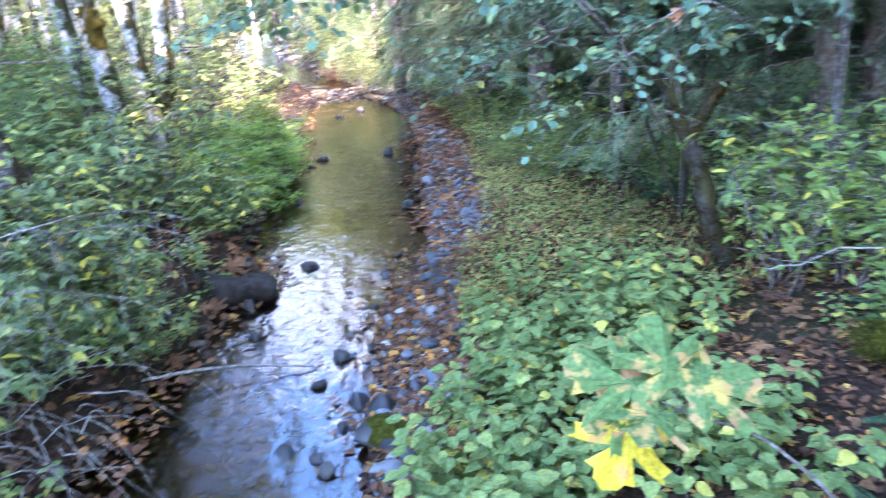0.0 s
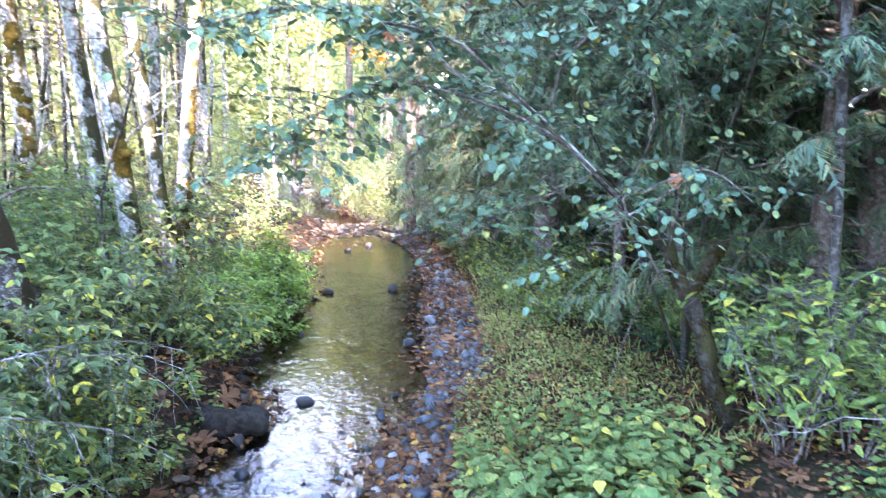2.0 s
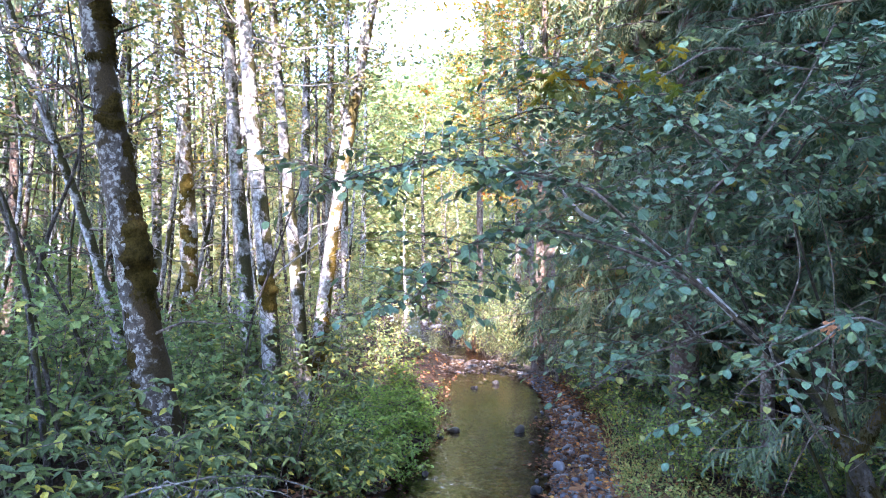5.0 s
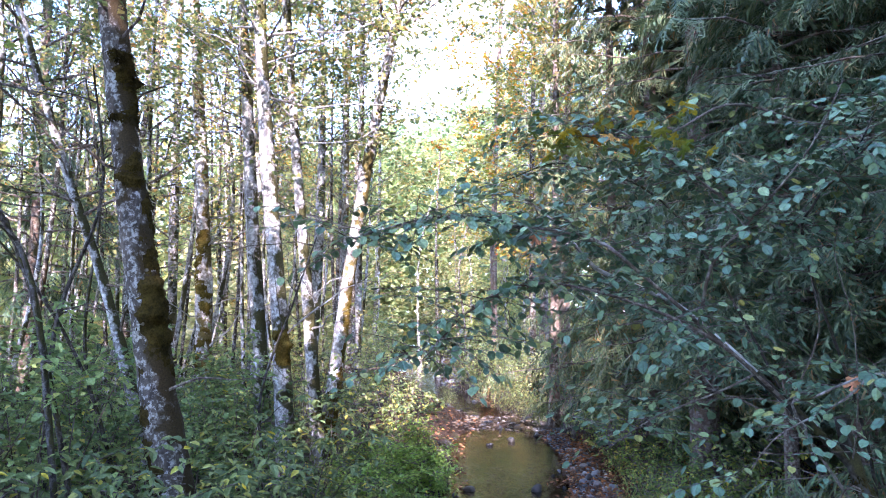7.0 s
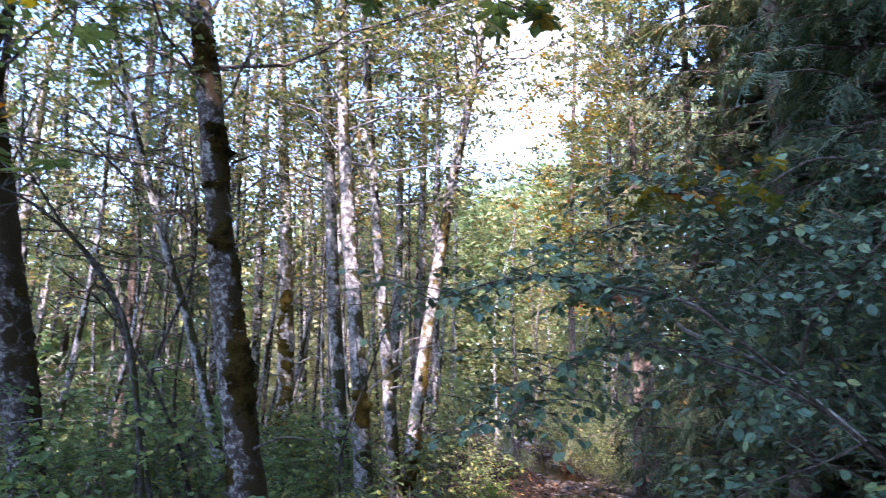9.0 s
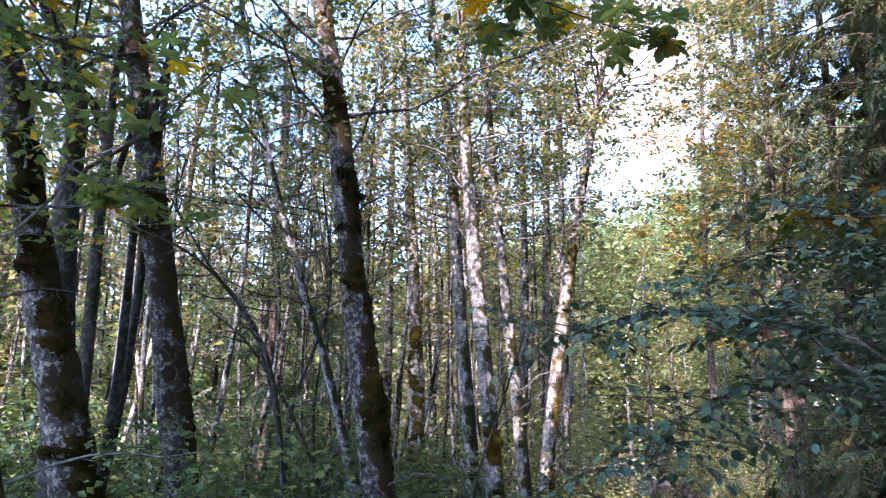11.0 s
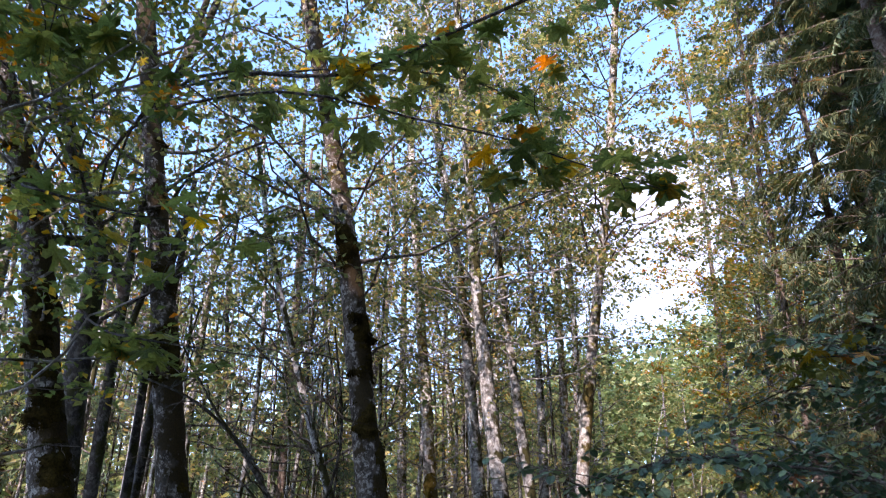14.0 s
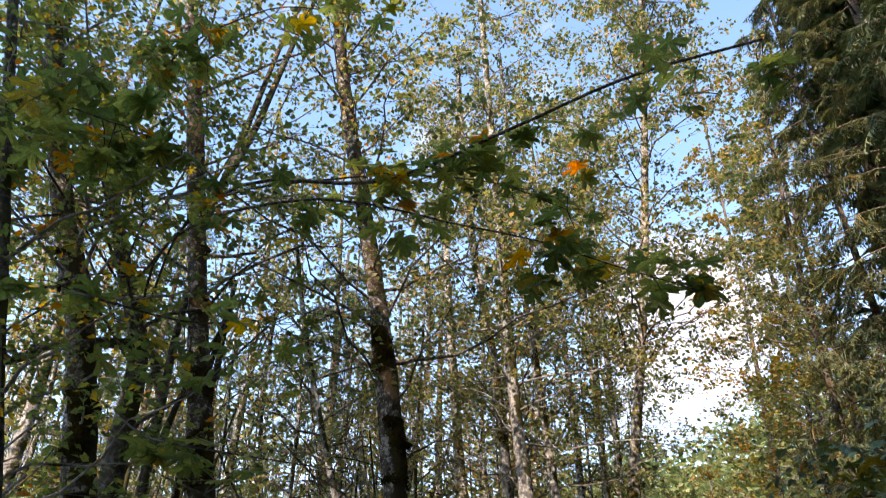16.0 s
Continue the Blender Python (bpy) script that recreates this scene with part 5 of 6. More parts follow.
for pts, rad in [
    ([(-4.2, 4.9, 0.5), (-4.44, 4.73, 2.85), (-4.68, 4.49, 3.63), (-5.01, 4.13, 4.12), (-5.5, 3.7, 4.4)], 0.028),
    ([(-4.9, 6.6, 0.5), (-5.3, 6.3, 2.2), (-5.9, 5.9, 3.4), (-6.4, 5.6, 3.9)], 0.026),
    ([(-5.6, 6.2, 0.5), (-5.5, 6.1, 2.6), (-5.1, 6.2, 4.0), (-5.2, 6.1, 5.4)], 0.03),
    ([(-3.4, 7.0, 0.5), (-3.6, 6.9, 1.8), (-3.2, 6.8, 2.9), (-2.9, 6.7, 3.6)], 0.02),
    ([(-6.6, 8.4, 0.5), (-6.9, 8.2, 2.4), (-6.6, 8.0, 4.4), (-6.9, 7.9, 6.2)], 0.03),
    ([(-7.6, 6.0, 0.5), (-7.5, 6.1, 3.0), (-7.9, 5.8, 5.0)], 0.035),
    ([(-4.9, 5.9, 0.5), (-5.1, 5.5, 2.6), (-5.35, 5.25, 3.67), (-5.66, 4.93, 4.21), (-5.95, 4.6, 4.9)], 0.03),
]:
    ob = root("crooked_sapling", pts[0], "dark crooked bare sapling under the alders", "tree", "bare saplings")
    g, tw = Geo(), Geo()
    line = spline(pts, 22) - np.array(pts[0])
    tube(g, line, np.linspace(rad, rad * 0.3, 22), 7, rc, 0.06)
    part("stem", g, M_DARKBARK, ob)
    for j in range(9):
        i = rc.integers(6, 22)
        q = twig_points(line[i], rc.normal(0, 1, 3) + (0, 0, 0.3), rc.uniform(0.4, 1.1), 0.15, 7, rc, 0.3)
        tube(tw, q, np.linspace(rad * 0.3, 0.002, 7), 4)
    part("twigwork", tw, M_DARKBARK, ob, kind="stuff")


# many-stemmed maple behind the alders, with boughs that reach over the brook
def make_maple():
    r = np.random.default_rng(50)
    base = np.array((-7.15, 4.6, 0.6))
    ob = root("maple_tree", base, "dark many-stemmed maple with broad turning leaves", "tree")
    stems = [
        ([(-7.2, 4.6, 0.6), (-7.1, 4.42, 2.7), (-7.1, 4.27, 3.9), (-7.13, 4.22, 5.0), (-7.14, 4.17, 6.1), (-7.3, 3.87, 6.95), (-7.5, 3.5, 8.0), (-7.85, 2.8, 9.6)], 0.17, 0.06),
        ([(-7.2, 4.9, 0.6), (-7.05, 5.1, 3.2), (-6.95, 5.1, 5.0), (-7.0, 5.2, 7.5)], 0.07, 0.03),
        ([(-7.0, 4.8, 0.6), (-6.9, 4.9, 3.0), (-6.75, 4.8, 5.2), (-6.6, 4.9, 7.0)], 0.06, 0.03),
        ([(-7.12, 4.18, 6.2), (-7.28, 3.77, 6.12), (-7.48, 3.35, 5.95), (-7.62, 3.05, 5.7), (-7.8, 2.6, 5.6)], 0.055, 0.04),
        ([(-6.95, 4.6, 0.6), (-6.87, 4.49, 3.3), (-6.89, 4.46, 4.8), (-6.9, 4.45, 5.65), (-6.9, 4.45, 6.65), (-6.8, 4.55, 7.6)], 0.075, 0.03),
        ([(-6.89, 4.46, 5.5), (-7.02, 4.26, 6.09), (-7.18, 3.98, 6.12), (-7.36, 3.65, 6.07), (-7.6, 3.2, 5.9)], 0.05, 0.04),
        ([(-6.86, 4.5, 4.9), (-6.78, 4.63, 5.75), (-6.68, 4.77, 6.21), (-6.57, 4.92, 6.9)], 0.04, 0.02),
        ([(-6.7, 4.35, 7.9), (-6.61, 4.42, 8.64), (-6.5, 4.55, 9.8), (-6.36, 4.75, 11.6), (-6.2, 5.0, 13)], 0.05, 0.03),
        ([(-6.6, 4.4, 8.5), (-6.45, 4.6, 9.5), (-6.3, 4.85, 11.3), (-6.1, 5.1, 13)], 0.06, 0.03),
    ]
    for pts, a, b in stems:
        g = Geo()
        tube(g, spline(pts, 26) - base, np.linspace(a, b, 26), 10, r, 0.03)
        part("stem", g, M_DARKBARK, ob)
    boughs = [
        [(-7.3, 4.2, 6.0), (-5.4, 2.6, 5.6), (-4.2, 1.9, 5.0), (-3.75, 2.42, 4.9), (-3.5, 2.8, 5.0)],
        [(-7.3, 4.2, 6.3), (-5.2, 3.0, 6.3), (-3.35, 2.93, 6.05), (-2.41, 3.72, 5.92), (-1.88, 4.01, 5.74), (-1.44, 4.19, 5.5), (-0.91, 4.33, 5.2)],
        [(-7.3, 4.2, 6.6), (-5.3, 3.3, 6.9), (-3.6, 3.6, 6.8), (-2.5, 4.2, 6.7), (-1.9, 4.6, 6.4)],
        [(-7.4, 4.0, 7.0), (-5.0, 3.4, 7.1), (-3.2, 3.6, 6.6), (-2.08, 3.91, 6.88), (-1.1, 4.2, 7.2), (-0.07, 4.42, 7.24)],
        [(-7.3, 4.2, 5.4), (-5.2, 3.2, 4.6), (-4.0, 2.7, 4.2), (-3.02, 3.32, 4.03)],
        [(-7.5, 3.9, 7.0), (-5.6, 1.8, 6.8), (-4.4, 1.3, 6.3), (-3.6, 1.6, 5.9)],
        [(-7.6, 3.7, 7.6), (-5.6, 2.6, 8.2), (-4.0, 2.6, 8.3), (-3.0, 3.0, 8.0)],
        [(-7.5, 3.9, 7.2), (-6.0, 2.6, 7.2), (-5.0, 2.2, 7.0), (-4.3, 2.6, 6.6)],
    ]
    crown, wood = Geo(), Geo()
    for k, pts in enumerate(boughs):
        line = spline(pts, 24) - base
        g = Geo()
        tube(g, line, np.linspace(0.019 if k == 3 else 0.014, 0.012 if k == 3 else 0.004, 24), 6, r, 0.05)
        part("bough", g, M_DARKBARK, ob)
        place = []
        for j in range(7 if k in (0, 4) else 17):
            i = r.integers(6, 24)
            b = r.uniform(0, 6.28)
            t = twig_points(line[i], (np.cos(b), np.sin(b), r.uniform(-0.5, 0.5)), r.uniform(0.25, 0.6), 0.3, 5, r, 0.15)
            tube(wood, t, np.linspace(0.005, 0.002, 5), 4)
            u = r.uniform(0.3, 1.0, 4)
            place.append(np.stack([np.interp(u, np.linspace(0, 1, 5), t[:, c]) for c in range(3)], -1))
        scatter_leaves(crown, np.concatenate(place), r, 0.185, PALM, 0.3, 1.0, 0.3, 0.06)
    # upper crown behind
    spine = spline(stems[0][0], 40) - base
    pts = []
    limb_set(spine, r, 11, 0.4, 1.0, 2.6, 0.6, wood, pts, 5, 0.03)
    scatter_leaves(crown, np.concatenate(pts), r, 0.13, PALM, 0.4, 1.0, 0.6, 0.08)
    part("twigwork", wood, M_DARKBARK, ob, kind="stuff")
    part("crown", crown, M_MAPLE, ob, smooth=False, kind="stuff")


make_maple()


# ---- cedars of the right bank ----
def spray_template(n=8):
    """One flat hanging cedar spray: a rib with alternating narrow leaflets."""
    v, f = [], []
    for k in range(n):
        s = (k + 0.4) / n
        for side in (1, -1):
            ln = 0.52 * (1 - 0.85 * s) ** 0.7 * (0.75 + 0.25 * ((k * 5 + side) % 3)) + 0.05
            p = np.array([s, 0, -0.35 * s * s])
            d = unit(np.array([0.95 + 0.5 * math.sin(k * 2.7 + side), side * (0.75 + 0.3 * math.sin(k * 4.1 + 2 * side)), -0.22 - 0.25 * math.sin(k * 1.9 + 3 * side) ** 2]))
            at = len(v)
            v += [p - (0.045, 0, 0), p + (0.055, 0, 0), p + d * ln]
            f.append((at, at + 1, at + 2))
    return np.array(v), np.array(f)


SPRAY = spray_template()


def make_cedar(x, y, height, r0, reach, low, seed, label, boughs=70, sprays=20, size=0.42, spray=None):
    r = np.random.default_rng(seed)
    z0 = float(land(x, y)) - 0.1
    ob = root("cedar_tree", (x, y, z0), label, "tree", "cedars of the shaded bank")
    trunk, wood, leaf = Geo(), Geo(), Geo()
    line = spline([(0, 0, 0), (0.05, 0.05, height * 0.4), (0.02, 0.1, height)], 30)
    tube(trunk, line, np.linspace(r0, 0.03, 30), 14, r, 0.03)
    P, D, S = [], [], []
    for k in range(boughs):
        s = low / height + (0.98 - low / height) * ((k + r.uniform(0, 1)) / boughs) ** 1.25
        a = k * 2.4 + r.normal(0, 0.4)
        ln = reach * (1.08 - s) ** 0.7 * r.uniform(0.7, 1.15)
        q = twig_points((0, 0, s * height), (np.cos(a), np.sin(a), 0.15), ln, 0.35, 9, r, 0.1)
        q[-3:, 2] += np.array([0.02, 0.05, 0.1]) * ln
        tube(wood, q, np.linspace(0.022, 0.004, 9), 4)
        for j in range(round(sprays * 1.25)):
            t = r.uniform(0.12, 1.0)
            p = np.array([np.interp(t, np.linspace(0, 1, 9), q[:, c]) for c in range(3)])
            b = a + r.choice((-1, 1)) * r.uniform(0.2, 1.2)
            P.append(p)
            D.append((np.cos(b), np.sin(b), r.uniform(-1.3, -0.25)))
            S.append(size * r.uniform(0.45, 1.0))
    S = np.array(S)
    up = np.stack([r.normal(0, 0.35, len(S)), r.normal(0, 0.35, len(S)), np.ones(len(S))], -1)
    leaves(leaf, P, D, up, S, S, SPRAY)
    part("trunk", trunk, M_CEDARBARK, ob)
    part("boughwork", wood, M_BROWNTWIG, ob, kind="stuff")
    part("foliage", leaf, spray or M_CEDAR, ob, smooth=False, kind="stuff")
    return ob


make_cedar(1.35, 10.9, 22, 0.22, 2.4, 1.4, 61, "tall dark cedar with hanging sprays beside the brook", 150, 26, 0.42, M_LITCEDAR)
make_cedar(4.25, 7.1, 21, 0.26, 2.7, 0.8, 62, "big red-brown cedar trunk with drooping boughs", 250, 34, 0.43)
make_cedar(0.8, 13.0, 20, 0.17, 2.0, 0.9, 60, "cedar with hanging sprays close to the brook", 100, 20, 0.44, M_LITCEDAR)
make_cedar(2.7, 8.6, 17, 0.17, 2.4, 2.1, 63, "dense young cedar with drooping boughs", 180, 32, 0.43)
make_cedar(3.5, 6.8, 15, 0.13, 2.5, 2.9, 66, "young cedar with drooping sprays over the snag", 200, 30, 0.42)
make_cedar(-9.8, 10.2, 11, 0.12, 2.4, 0.3, 71, "dark young cedar among the alders", 80, 16, 0.5)
make_cedar(-13.0, 8.0, 14, 0.12, 2.4, 0.3, 72, "dark young cedar among the alders", 60, 14, 0.5)
make_cedar(5.6, 9.6, 24, 0.28, 3.0, 0.9, 64, "tall cedar in shade with dark hanging boughs", 95, 20, 0.55)
make_cedar(1.1, 14.2, 19, 0.2, 2.6, 0.8, 65, "cedar on the far part of the bank", 140, 20, 0.55)
make_cedar(6.4, 6.0, 22, 0.26, 2.8, 0.7, 67, "tall cedar in shade with dark hanging boughs", 100)
make_cedar(0.1, 13.6, 20, 0.11, 2.3, 1.3, 73, "thin cedar with grey-green hanging sprays by the brook", 95, 16, 0.55, M_LITCEDAR)
make_cedar(1.9, 8.3, 16, 0.08, 1.8, 2.3, 74, "slim cedar with hanging sprays behind the hazel", 200, 24, 0.42)
make_cedar(5.6, 3.4, 20, 0.2, 2.4, 1.2, 69, "tall cedar in shade with dark hanging boughs", 80)


# ---- hazel that reaches over the brook ----
def make_hazel():
    r = np.random.default_rng(80)
    base = np.array((2.3, 6.9, float(land(2.3, 6.9))))
    ob = root("hazel_bush", base, "spreading hazel with broad blue-green leaves and bare grey limbs", "shrub")
    main = [(1.36, 5.28, 2.04), (1.22, 5.2, 2.17), (1.0, 5.25, 2.4), (0.65, 5.30, 2.75), (0.41, 5.33, 2.93), (-0.06, 5.34, 3.14), (-0.3, 5.33, 3.44), (-0.5, 5.2, 3.6)]
    limbs = [
        (main, 0.030),
        ([(2.3, 6.9, 0.25), (2.1, 6.4, 1.1), (1.75, 5.7, 1.65), (1.36, 5.28, 2.04), (1.22, 5.2, 2.17), (1.0, 5.25, 2.4)], 0.036),
        ([(0.65, 5.3, 2.75), (0.71, 4.99, 3.15), (0.95, 4.95, 3.43), (1.3, 4.87, 3.87), (1.5, 4.8, 4.3)], 0.014),
        ([(1.0, 5.25, 2.4), (0.21, 4.5, 3.06), (-0.09, 4.4, 3.27), (-0.64, 4.36, 3.37), (-1.06, 4.27, 3.41), (-1.54, 4.12, 3.27)], 0.014),
        ([(1.2, 5.2, 2.2), (0.53, 4.57, 2.72), (-0.31, 4.59, 3.0), (-0.82, 4.53, 2.86), (-1.18, 4.45, 2.49)], 0.013),
        ([(1.75, 5.8, 1.4), (1.14, 4.83, 2.19), (1.24, 4.81, 2.29), (1.55, 4.72, 2.45), (1.72, 4.66, 2.42), (1.9, 4.59, 2.26)], 0.011),
        ([(2.3, 6.9, 0.25), (1.95, 6.1, 1.8), (1.34, 5.2, 3.2), (1.29, 4.77, 3.5), (1.49, 4.71, 3.75), (1.65, 4.66, 4.1)], 0.014),
        ([(1.68, 5.62, 1.7), (1.58, 5.1, 2.2), (1.55, 5.01, 2.75), (1.47, 5.03, 3.2), (1.52, 5.0, 3.5)], 0.006),
        ([(1.2, 5.2, 2.2), (1.36, 5.06, 2.7), (1.33, 5.08, 3.1), (1.36, 5.05, 3.45)], 0.007),
        ([(2.3, 6.9, 0.25), (1.4, 6.9, 2.4), (0.6, 6.8, 3.8), (-0.3, 6.5, 4.2), (-0.9, 6.2, 4.0)], 0.018),
        ([(2.3, 6.9, 0.25), (2.2, 6.2, 2.2), (2.3, 5.6, 3.4), (2.2, 5.2, 4.2)], 0.016),
        ([(2.3, 6.9, 0.25), (2.5, 6.0, 1.8), (3.1, 5.7, 2.6), (3.4, 5.4, 2.7)], 0.014),
        ([(0.95, 4.95, 3.43), (0.59, 4.97, 3.75), (0.1, 5.0, 4.1), (-0.4, 4.9, 4.2)], 0.01),
        ([(1.0, 5.25, 2.4), (0.7, 4.9, 2.3), (0.3, 4.75, 2.15), (0.0, 4.7, 1.95)], 0.009),
        ([(1.55, 4.72, 2.45), (1.3, 4.5, 2.3), (0.95, 4.45, 2.1), (0.75, 4.4, 1.85)], 0.008),
    ]
    wood, crown = Geo(), Geo()
    for k, (pts, rad) in enumerate(limbs):
        line = spline(pts, 22) - base
        g = Geo()
        tube(g, line, np.linspace(rad, rad * (0.7 if k == 1 else 0.3), 22), 8, r, 0.06)
        part("limb", g, M_SNAG if k in (1, 6, 9, 10, 11) else M_PALELIMB if k == 0 else M_CANE if k == 5 else M_BROWNTWIG, ob)
        if k in (1, 7, 8):
            continue
        place, way = [], []
        for j in range({5: 22, 10: 44, 11: 28, 13: 24, 14: 12}.get(k, 80)):
            i = r.integers(5, 22)
            b = r.uniform(0, 6.28)
            t = twig_points(line[i] + (0, -0.12 if k in (0, 3, 4, 6) and j % 2 and i > 12 else 0.10, 0), (np.cos(b), np.sin(b) + (-0.3 if k in (0, 3, 4, 6) and j % 2 and i > 12 else 0.15), r.uniform(-0.35, 0.6)), r.uniform(0.3, 0.85), 0.22, 6, r, 0.12)
            tube(wood, t, np.linspace(0.0045, 0.0015, 6), 3)
            u = np.linspace(0.15, 1.0, 9)
            along = unit(t[5] - t[0])
            side = unit(np.cross(along, (0, 0, 1)))
            place.append(np.stack([np.interp(u, np.linspace(0, 1, 6), t[:, c]) for c in range(3)], -1))
            way.append(along * 0.55 + side * np.where(np.arange(9) % 2, 1, -1)[:, None] * np.linspace(1, 0.3, 9)[:, None] + r.normal(0, 0.2, (9, 3)) + (0, 0, -0.3))
        place, way = np.concatenate(place), np.concatenate(way)
        m = len(place)
        up = np.stack([r.normal(0, 0.28, m), r.normal(-0.12, 0.28, m), np.ones(m)], -1)
        ln = 0.062 * r.uniform(0.55, 1.3, m)
        leaves(crown, place, way, up, ln, ln * r.uniform(0.74, 0.92, m), DISC)
    part("twigwork", wood, M_BROWNTWIG, ob, kind="stuff")
    part("foliage", crown, M_HAZEL, ob, smooth=False, kind="stuff")


make_hazel()


def single_leaf(name, place, direction, up, size, mat, label, shape=PALM, category="leaf"):
    g = Geo()
    leaves(g, np.zeros((1, 3)), [direction], np.array([up]), size, size, shape)
    ob = new(name, g.mesh(name, mat, False))
    ob.location = place
    return tagged(ob, label, category)


single_leaf("caught_leaf", (1.47, 4.80, 2.42), (0.1, 0, -1), (0.2, -1, 0.1), 0.10, M_RED, "dry orange leaf caught on a twig")
single_leaf("caught_leaf", (-0.44, 4.42, 3.30), (0.5, 0, -0.6), (0.2, -1, 0.3), 0.075, M_RED, "dry red-brown leaf caught in the hazel")

# small maple with yellow and orange leaves above the hazel
r = np.random.default_rng(90)
vine = root("vine_maple_bough", (1.6, 6.2, 4.4), "bough of vine maple with yellow and orange leaves", "branch")
g, lf = Geo(), Geo()
line = spline([(1.6, 6.2, 4.4), (0.9, 5.2, 4.3), (0.4, 4.8, 4.0), (-0.1, 4.8, 4.02), (-0.5, 4.78, 4.05)], 20)
tube(g, line - (1.6, 6.2, 4.4), np.linspace(0.012, 0.003, 20), 5)
part("bough", g, M_BROWNTWIG, vine)
i = r.integers(7, 20, 46)
scatter_leaves(lf, line[i] - (1.6, 6.2, 4.4), r, 0.10, PALM, 0.5, 1.0, 0.6, 0.10)
part("foliage", lf, M_AUTUMN, vine, smooth=False)

# maple sprig with large turning leaves, close to the path
sprig = root("maple_sprig", (1.15, 1.62, 1.05), "young maple sprig with large blotched leaves", "plant")
b0 = np.array((1.15, 1.62, 1.05))
g = Geo()
tube(g, spline([(1.25, 1.6, 0.3), (1.15, 1.62, 1.05), (0.9, 1.74, 1.36), (0.66, 1.85, 1.42)], 14) - b0, np.linspace(0.009, 0.004, 14), 6)
part("stem", g, M_BROWNTWIG, sprig)
for n, (p, d, up, s, mat) in enumerate([
    ((0.60, 1.87, 1.44), (-0.9, 0.25, 0.30), (-0.1, -0.5, 1.0), 0.25, M_SPRIG),
    ((0.66, 1.86, 1.46), (-0.2, 0.6, 0.75), (0.1, -0.75, 0.7), 0.21, M_SPRIG),
    ((0.70, 1.84, 1.44), (0.75, 0.2, 0.10), (0.1, -0.55, 1.0), 0.23, M_SPRIG),
    ((0.60, 1.84, 1.40), (-0.25, -0.55, 0.05), (0.0, -0.5, 1.0), 0.18, M_SPRIG),
    ((0.56, 1.84, 1.36), (-0.45, -0.3, -0.75), (-0.1, -0.9, 0.45), 0.22, M_YELLOW),
    ((0.55, 1.85, 1.37), (-1.0, 0.1, -0.25), (-0.1, -0.7, 0.8), 0.15, M_SPRIG),
]):
    g = Geo()
    s *= 1.12
    p = np.array(p) + (-0.035, 0.0, 0.045)
    leaves(g, np.array([p]) - b0, [d], np.array([up]), s, s, PALM)
    blade = part("leaf", g, mat, sprig, "clear yellow maple leaf" if mat is M_YELLOW else "", smooth=False)
    g = Geo()
    tube(g, spline([(0.66, 1.85, 1.42), (np.array(p) + (0.66, 1.85, 1.40)) / 2, np.array(p) + 0.2 * s * unit(d)], 7) - b0, np.linspace(0.003, 0.002, 7), 5)
    part("petiole", g, M_BROWNTWIG, blade)

# ---- wood beyond ----
r = np.random.default_rng(95)
FAR = []
for s, (x, y) in enumerate([(-9.5, 12.5), (-11, 9.0), (-6.5, 16.5), (-9.0, 18.5), (-13.5, 14.0)]):
    h = 15 + 1.2 * s
    z = float(land(x, y))
    w = r.normal(0, 0.5, 8)
    FAR.append(make_alder("wood_tree", [(x, y, z - 0.1), (x + 0.3 * w[0], y + 0.3 * w[1], z + h * 0.3), (x + 0.5 * w[2], y + 0.5 * w[3], z + h * 0.6), (x + w[4], y + w[5], z + h)],
                          0.10 + 0.015 * s, 0.03, "slender woodland alder with thin yellowing crown", 200 + s, limbs=34, lo=0.2, length=2.5, per=25, size=0.098, twigs=4, dead=4, hero=False, leaf=(M_ALDER, M_ALDER, M_SUNPAINT, M_AUTUMN, M_ALDER)[s], group="trees of the wood", bark=(M_SHADEBARK, M_BARK, M_MOSSY, M_BARK, M_SHADEBARK)[s]))
count = 0
while count < 74:
    x, y = r.uniform(-34, 14), r.uniform(3, 48)
    le, re = np.interp(y, BROOK_Y, BROOK_L), np.interp(y, BROOK_Y, BROOK_R)
    if (x < le - 1.8 and np.hypot(x, y) > 11.5 and not -0.33 < x / y < -0.18) or (x > re + 1.5 and x < 1.5 and y > 22 and not -0.33 < x / y < -0.18):
        c = copy_thing(FAR[count % 5], ground_pose(x, y, r))
        s = r.uniform(0.8, 1.25)
        c.scale = (s, s, s * r.uniform(0.9, 1.1))
        count += 1

# lower trees that close the view along the brook
BUSHY = []
for s, (x, y) in enumerate([(-4.6, 31.5), (-14.8, 37.0)]):
    z = float(land(x, y))
    BUSHY.append(make_alder("bushy_tree", [(x, y, z - 0.1), (x + 0.2, y, z + 3), (x, y + 0.3, z + 6), (x + 0.3, y, z + 9.5)], 0.12, 0.03, "broad tree, sunlight put into its pale green leaves", 230 + s, limbs=44, lo=0.06, length=3.4, per=14, size=0.18, dead=0, group="sunlit trees down the brook", leaf=M_SUNPAINT, hero=False))
for n, (x, y, s) in enumerate([(-3.7, 27.0, 0.5), (-5.2, 35, 0.9), (-7.0, 42, 1.2), (-7.2, 44.5, 1.4), (-17.5, 48, 1.5), (-3.6, 31, 1.0), (-10.5, 26.5, 0.75), (-12.5, 32, 0.95), (-14.8, 38, 1.1), (-7.0, 50, 1.6), (-10.0, 54, 1.8), (-13.5, 57, 1.8), (-17, 50, 1.5), (-2.4, 36, 1.2)]):
    c = copy_thing(BUSHY[n % 2], ground_pose(x, y, r))
    c.scale = (s, s, s)
POLES = []
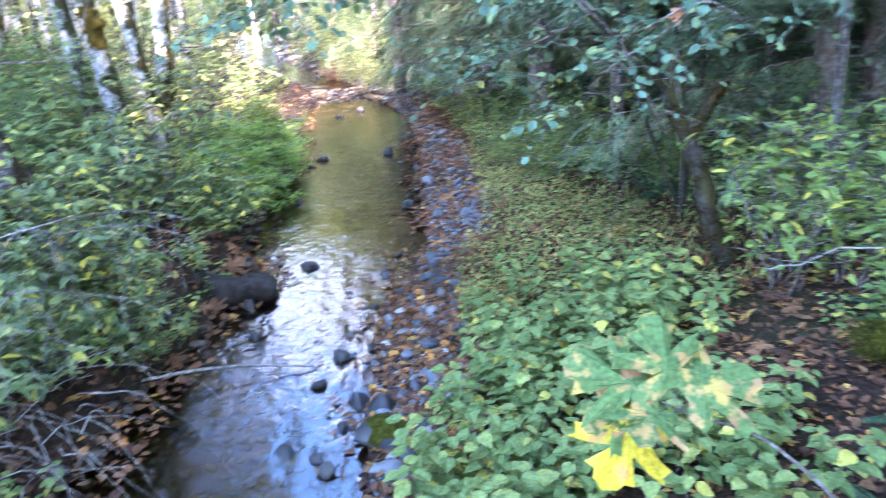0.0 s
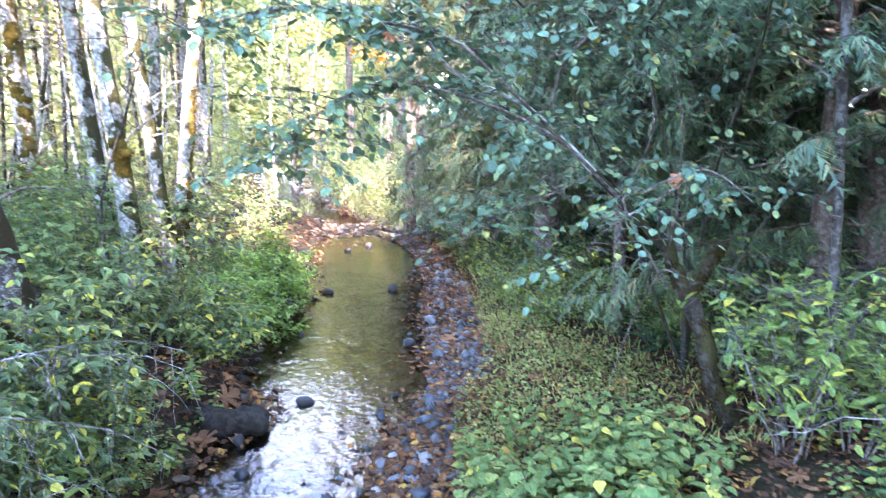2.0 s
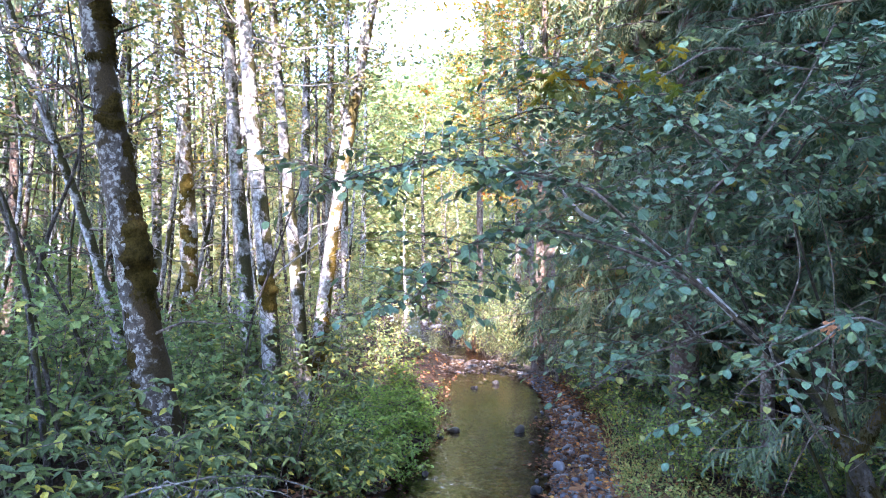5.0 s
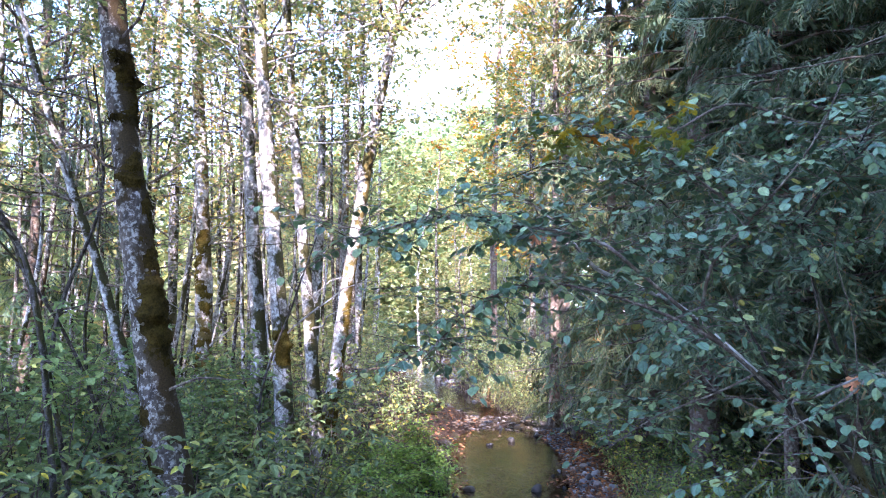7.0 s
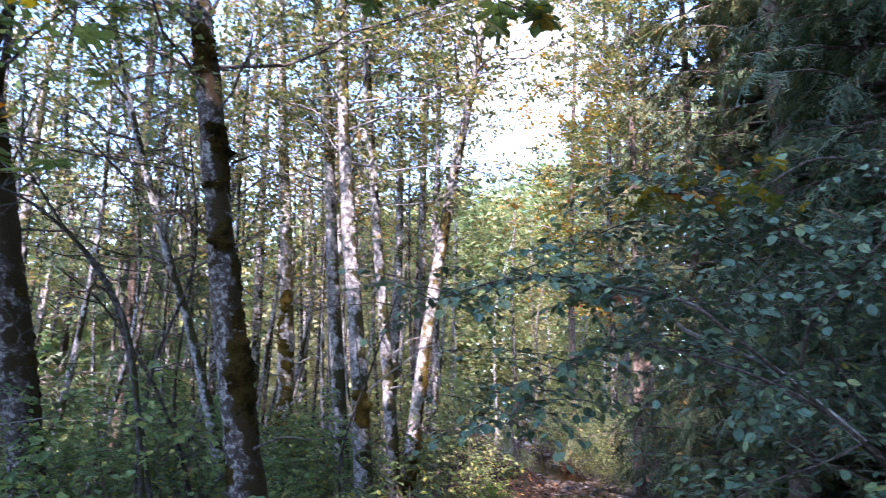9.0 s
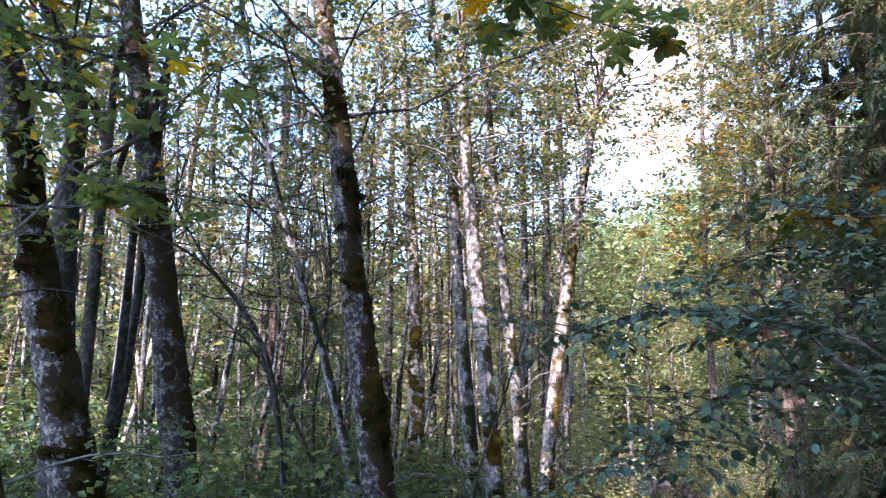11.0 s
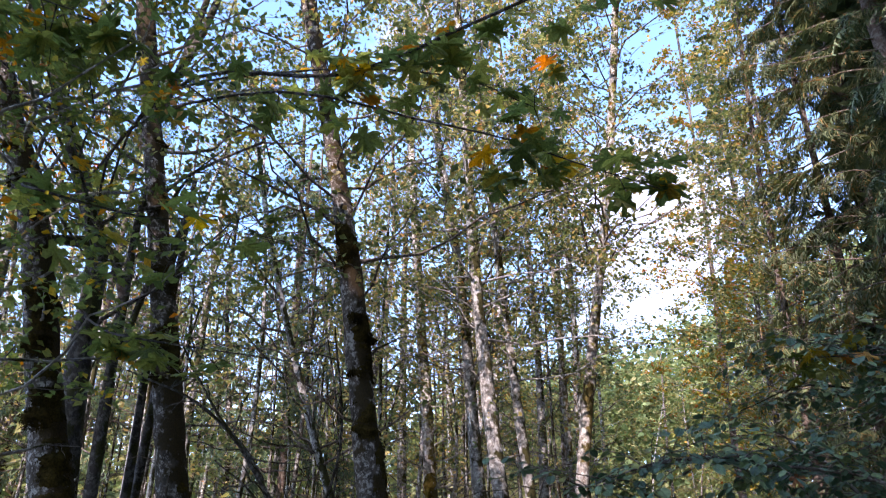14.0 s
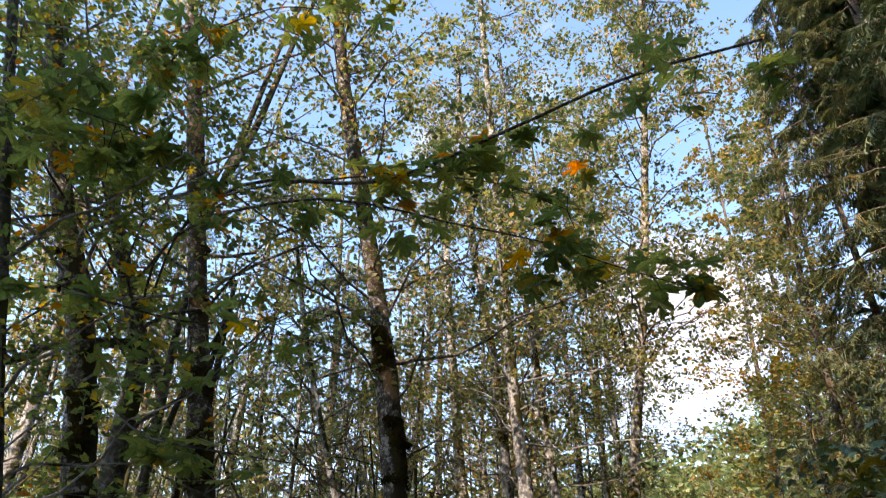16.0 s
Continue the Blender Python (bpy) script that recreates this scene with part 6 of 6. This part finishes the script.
for s, (x, y) in enumerate([(-8.2, 9.6), (-10.4, 11.6), (-7.4, 14.6)]):
    z = float(land(x, y))
    w = r.normal(0, 0.3, 4)
    POLES.append(make_alder("pole_sapling", [(x, y, z - 0.1), (x + w[0], y + w[1], z + 4), (x + w[2], y + w[3], z + 9)], 0.045, 0.015, "thin pale alder pole in the thicket", 240 + s, limbs=8, lo=0.45, length=1.1, per=3, size=0.085, dead=4, group="thin poles of the thicket", hero=False, bark=M_SHADEBARK if s == 1 else M_BARK))
k = 0
while k < 175:
    x, y = (r.uniform(-24, -5), r.uniform(5, 32)) if k < 90 else (r.uniform(-19, -8), r.uniform(6, 16))
    if x < np.interp(y, BROOK_Y, BROOK_L) - 1.5 and np.hypot(x, y) > 10.5:
        c = copy_thing(POLES[k % 3], ground_pose(x, y, r))
        s = r.uniform(0.7, 1.3)
        c.scale = (s, s, s)
        k += 1
for x, y, s in [(-8.4, 40, 0.62), (-15.0, 44, 0.7), (-7.2, 37, 0.6), (-17.0, 47, 0.75), (-8.0, 46, 0.7), (-10.2, 53, 0.8), (-5.2, 33, 0.6), (-14.6, 41, 0.65), (-16, 45, 0.7), (-6.0, 42, 0.7)]:
    c = copy_thing(FAR[count % 5], ground_pose(x, y, r))
    c.scale = (s * 1.25, s * 1.25, s)
    count += 1

for x, y, s in [(-7.4, 31, 0.6), (-5.2, 26.0, 0.5), (-9.6, 36, 0.7), (-9.3, 27.5, 0.8)]:
    c = copy_thing(FAR[count % 5], ground_pose(x, y, r))
    c.scale = (s * 1.3, s * 1.3, s)
    count += 1

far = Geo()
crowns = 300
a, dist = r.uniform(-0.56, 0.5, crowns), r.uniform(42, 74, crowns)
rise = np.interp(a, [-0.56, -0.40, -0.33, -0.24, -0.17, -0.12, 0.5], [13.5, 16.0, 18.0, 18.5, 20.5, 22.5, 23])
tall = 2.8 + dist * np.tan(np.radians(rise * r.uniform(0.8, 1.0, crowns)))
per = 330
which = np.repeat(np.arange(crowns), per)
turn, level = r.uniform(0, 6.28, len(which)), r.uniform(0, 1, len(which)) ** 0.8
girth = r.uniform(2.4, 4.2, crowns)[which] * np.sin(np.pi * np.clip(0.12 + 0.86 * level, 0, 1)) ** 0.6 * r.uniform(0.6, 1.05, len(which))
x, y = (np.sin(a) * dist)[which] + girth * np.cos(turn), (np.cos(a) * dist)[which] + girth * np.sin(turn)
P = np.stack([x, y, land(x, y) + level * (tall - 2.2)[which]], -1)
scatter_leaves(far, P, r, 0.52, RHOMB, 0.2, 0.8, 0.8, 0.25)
n = 36000
a = r.uniform(-1.45, -0.36, n)
dist = r.uniform(34, 64, n)
x, y = np.sin(a) * dist, np.cos(a) * dist
top = 12 + 5 * lump(a * 14, dist * 0.05, 1.0, 2)
P = np.stack([x, y, land(x, y) + r.uniform(0, 1, n) ** 1.5 * top], -1)
P = P[x < np.interp(y, BROOK_Y, BROOK_L) - 2]
dim = Geo()
scatter_leaves(dim, P, r, 0.5, RHOMB, 0.2, 0.8, 0.8, 0.3)
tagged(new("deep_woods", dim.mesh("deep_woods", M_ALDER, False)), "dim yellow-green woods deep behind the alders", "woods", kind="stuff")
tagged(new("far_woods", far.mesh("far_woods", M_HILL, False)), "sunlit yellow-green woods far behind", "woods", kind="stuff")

thicket = Geo()
n = 40000
a, dist = r.uniform(-1.5, -0.3, n), r.uniform(17, 46, n)
x, y = np.sin(a) * dist, np.cos(a) * dist
ok = x < np.interp(y, BROOK_Y, BROOK_L) - 1.2
ok &= ~((x / y > -0.33) & (y > 12))
x, y = x[ok], y[ok]
P = np.stack([x, y, land(x, y) + r.uniform(0, 1, len(x)) ** 1.3 * (6.0 + 3.0 * lump(x, y, 0.35, 4))], -1)
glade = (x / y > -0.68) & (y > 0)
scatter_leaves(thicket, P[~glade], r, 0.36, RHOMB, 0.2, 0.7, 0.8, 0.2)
# brush in the bleached leaf, its colour standing in for sun glare
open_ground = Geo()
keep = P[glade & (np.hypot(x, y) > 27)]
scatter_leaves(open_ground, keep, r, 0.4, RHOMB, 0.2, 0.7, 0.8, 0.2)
tagged(new("glade_brush", open_ground.mesh("glade_brush", M_GLADE_GLARE, False)), "brush of a glade behind the alders, sun glare put into its pale colour", "undergrowth", kind="stuff")
tagged(new("thicket", thicket.mesh("thicket", M_SUNPAINT, False)), "tangled green understorey deep among the alders", "undergrowth", kind="stuff")

# unseen foliage belt added behind the viewpoint to shade the brook
shade_belt = Geo()
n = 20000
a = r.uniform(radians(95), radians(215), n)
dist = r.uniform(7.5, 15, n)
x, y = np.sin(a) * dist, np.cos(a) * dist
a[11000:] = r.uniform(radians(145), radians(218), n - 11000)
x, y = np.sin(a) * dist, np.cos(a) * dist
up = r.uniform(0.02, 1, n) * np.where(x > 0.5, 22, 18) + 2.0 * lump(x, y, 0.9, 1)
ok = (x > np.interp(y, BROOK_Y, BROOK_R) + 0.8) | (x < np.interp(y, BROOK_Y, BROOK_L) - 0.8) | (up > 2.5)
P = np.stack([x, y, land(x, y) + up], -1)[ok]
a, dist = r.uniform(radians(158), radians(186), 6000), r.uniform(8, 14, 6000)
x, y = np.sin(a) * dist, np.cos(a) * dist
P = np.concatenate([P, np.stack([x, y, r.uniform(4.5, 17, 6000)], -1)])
# dark leaf fill added behind and beside the cedars to close off sky
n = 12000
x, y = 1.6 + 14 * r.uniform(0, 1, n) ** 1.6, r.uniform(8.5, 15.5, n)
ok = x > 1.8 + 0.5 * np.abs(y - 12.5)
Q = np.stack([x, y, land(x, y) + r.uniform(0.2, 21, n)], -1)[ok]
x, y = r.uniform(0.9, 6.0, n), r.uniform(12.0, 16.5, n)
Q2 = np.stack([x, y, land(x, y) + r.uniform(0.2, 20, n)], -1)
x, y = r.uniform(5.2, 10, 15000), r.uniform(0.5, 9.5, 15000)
scatter_leaves(shade_belt, np.stack([x, y, land(x, y) + r.uniform(0.3, 19, 15000)], -1), r, 0.36, RHOMB, 0.3, 0.6, 0.8, 0.2)
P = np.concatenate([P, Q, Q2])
scatter_leaves(shade_belt, P, r, 0.55, RHOMB, 0.2, 0.8, 0.8, 0.3)
tagged(new("shaded_woods", shade_belt.mesh("shaded_woods", M_SHADELEAF, False)), "dark leaf mass added to block sun and sky, mostly unseen", "woods", kind="stuff")

# bare twigs tangled over the shaded bank
tangle = root("twig_tangle", (3.6, 4.6, 0.75), "tangle of bare grey twigs over the shaded bank", "branch")
for n in range(18):
    g = Geo()
    p0 = r.uniform(-0.7, 0.7, 3) * (1, 0.7, 0.35)
    way = r.normal(0, 1, 3) * (1, 0.8, 0.35)
    tube(g, twig_points(p0, way, r.uniform(0.6, 1.3), r.uniform(-0.1, 0.3), 9, r, 0.25), np.linspace(0.006, 0.002, 9), 4)
    part("twig", g, M_TWIG, tangle)
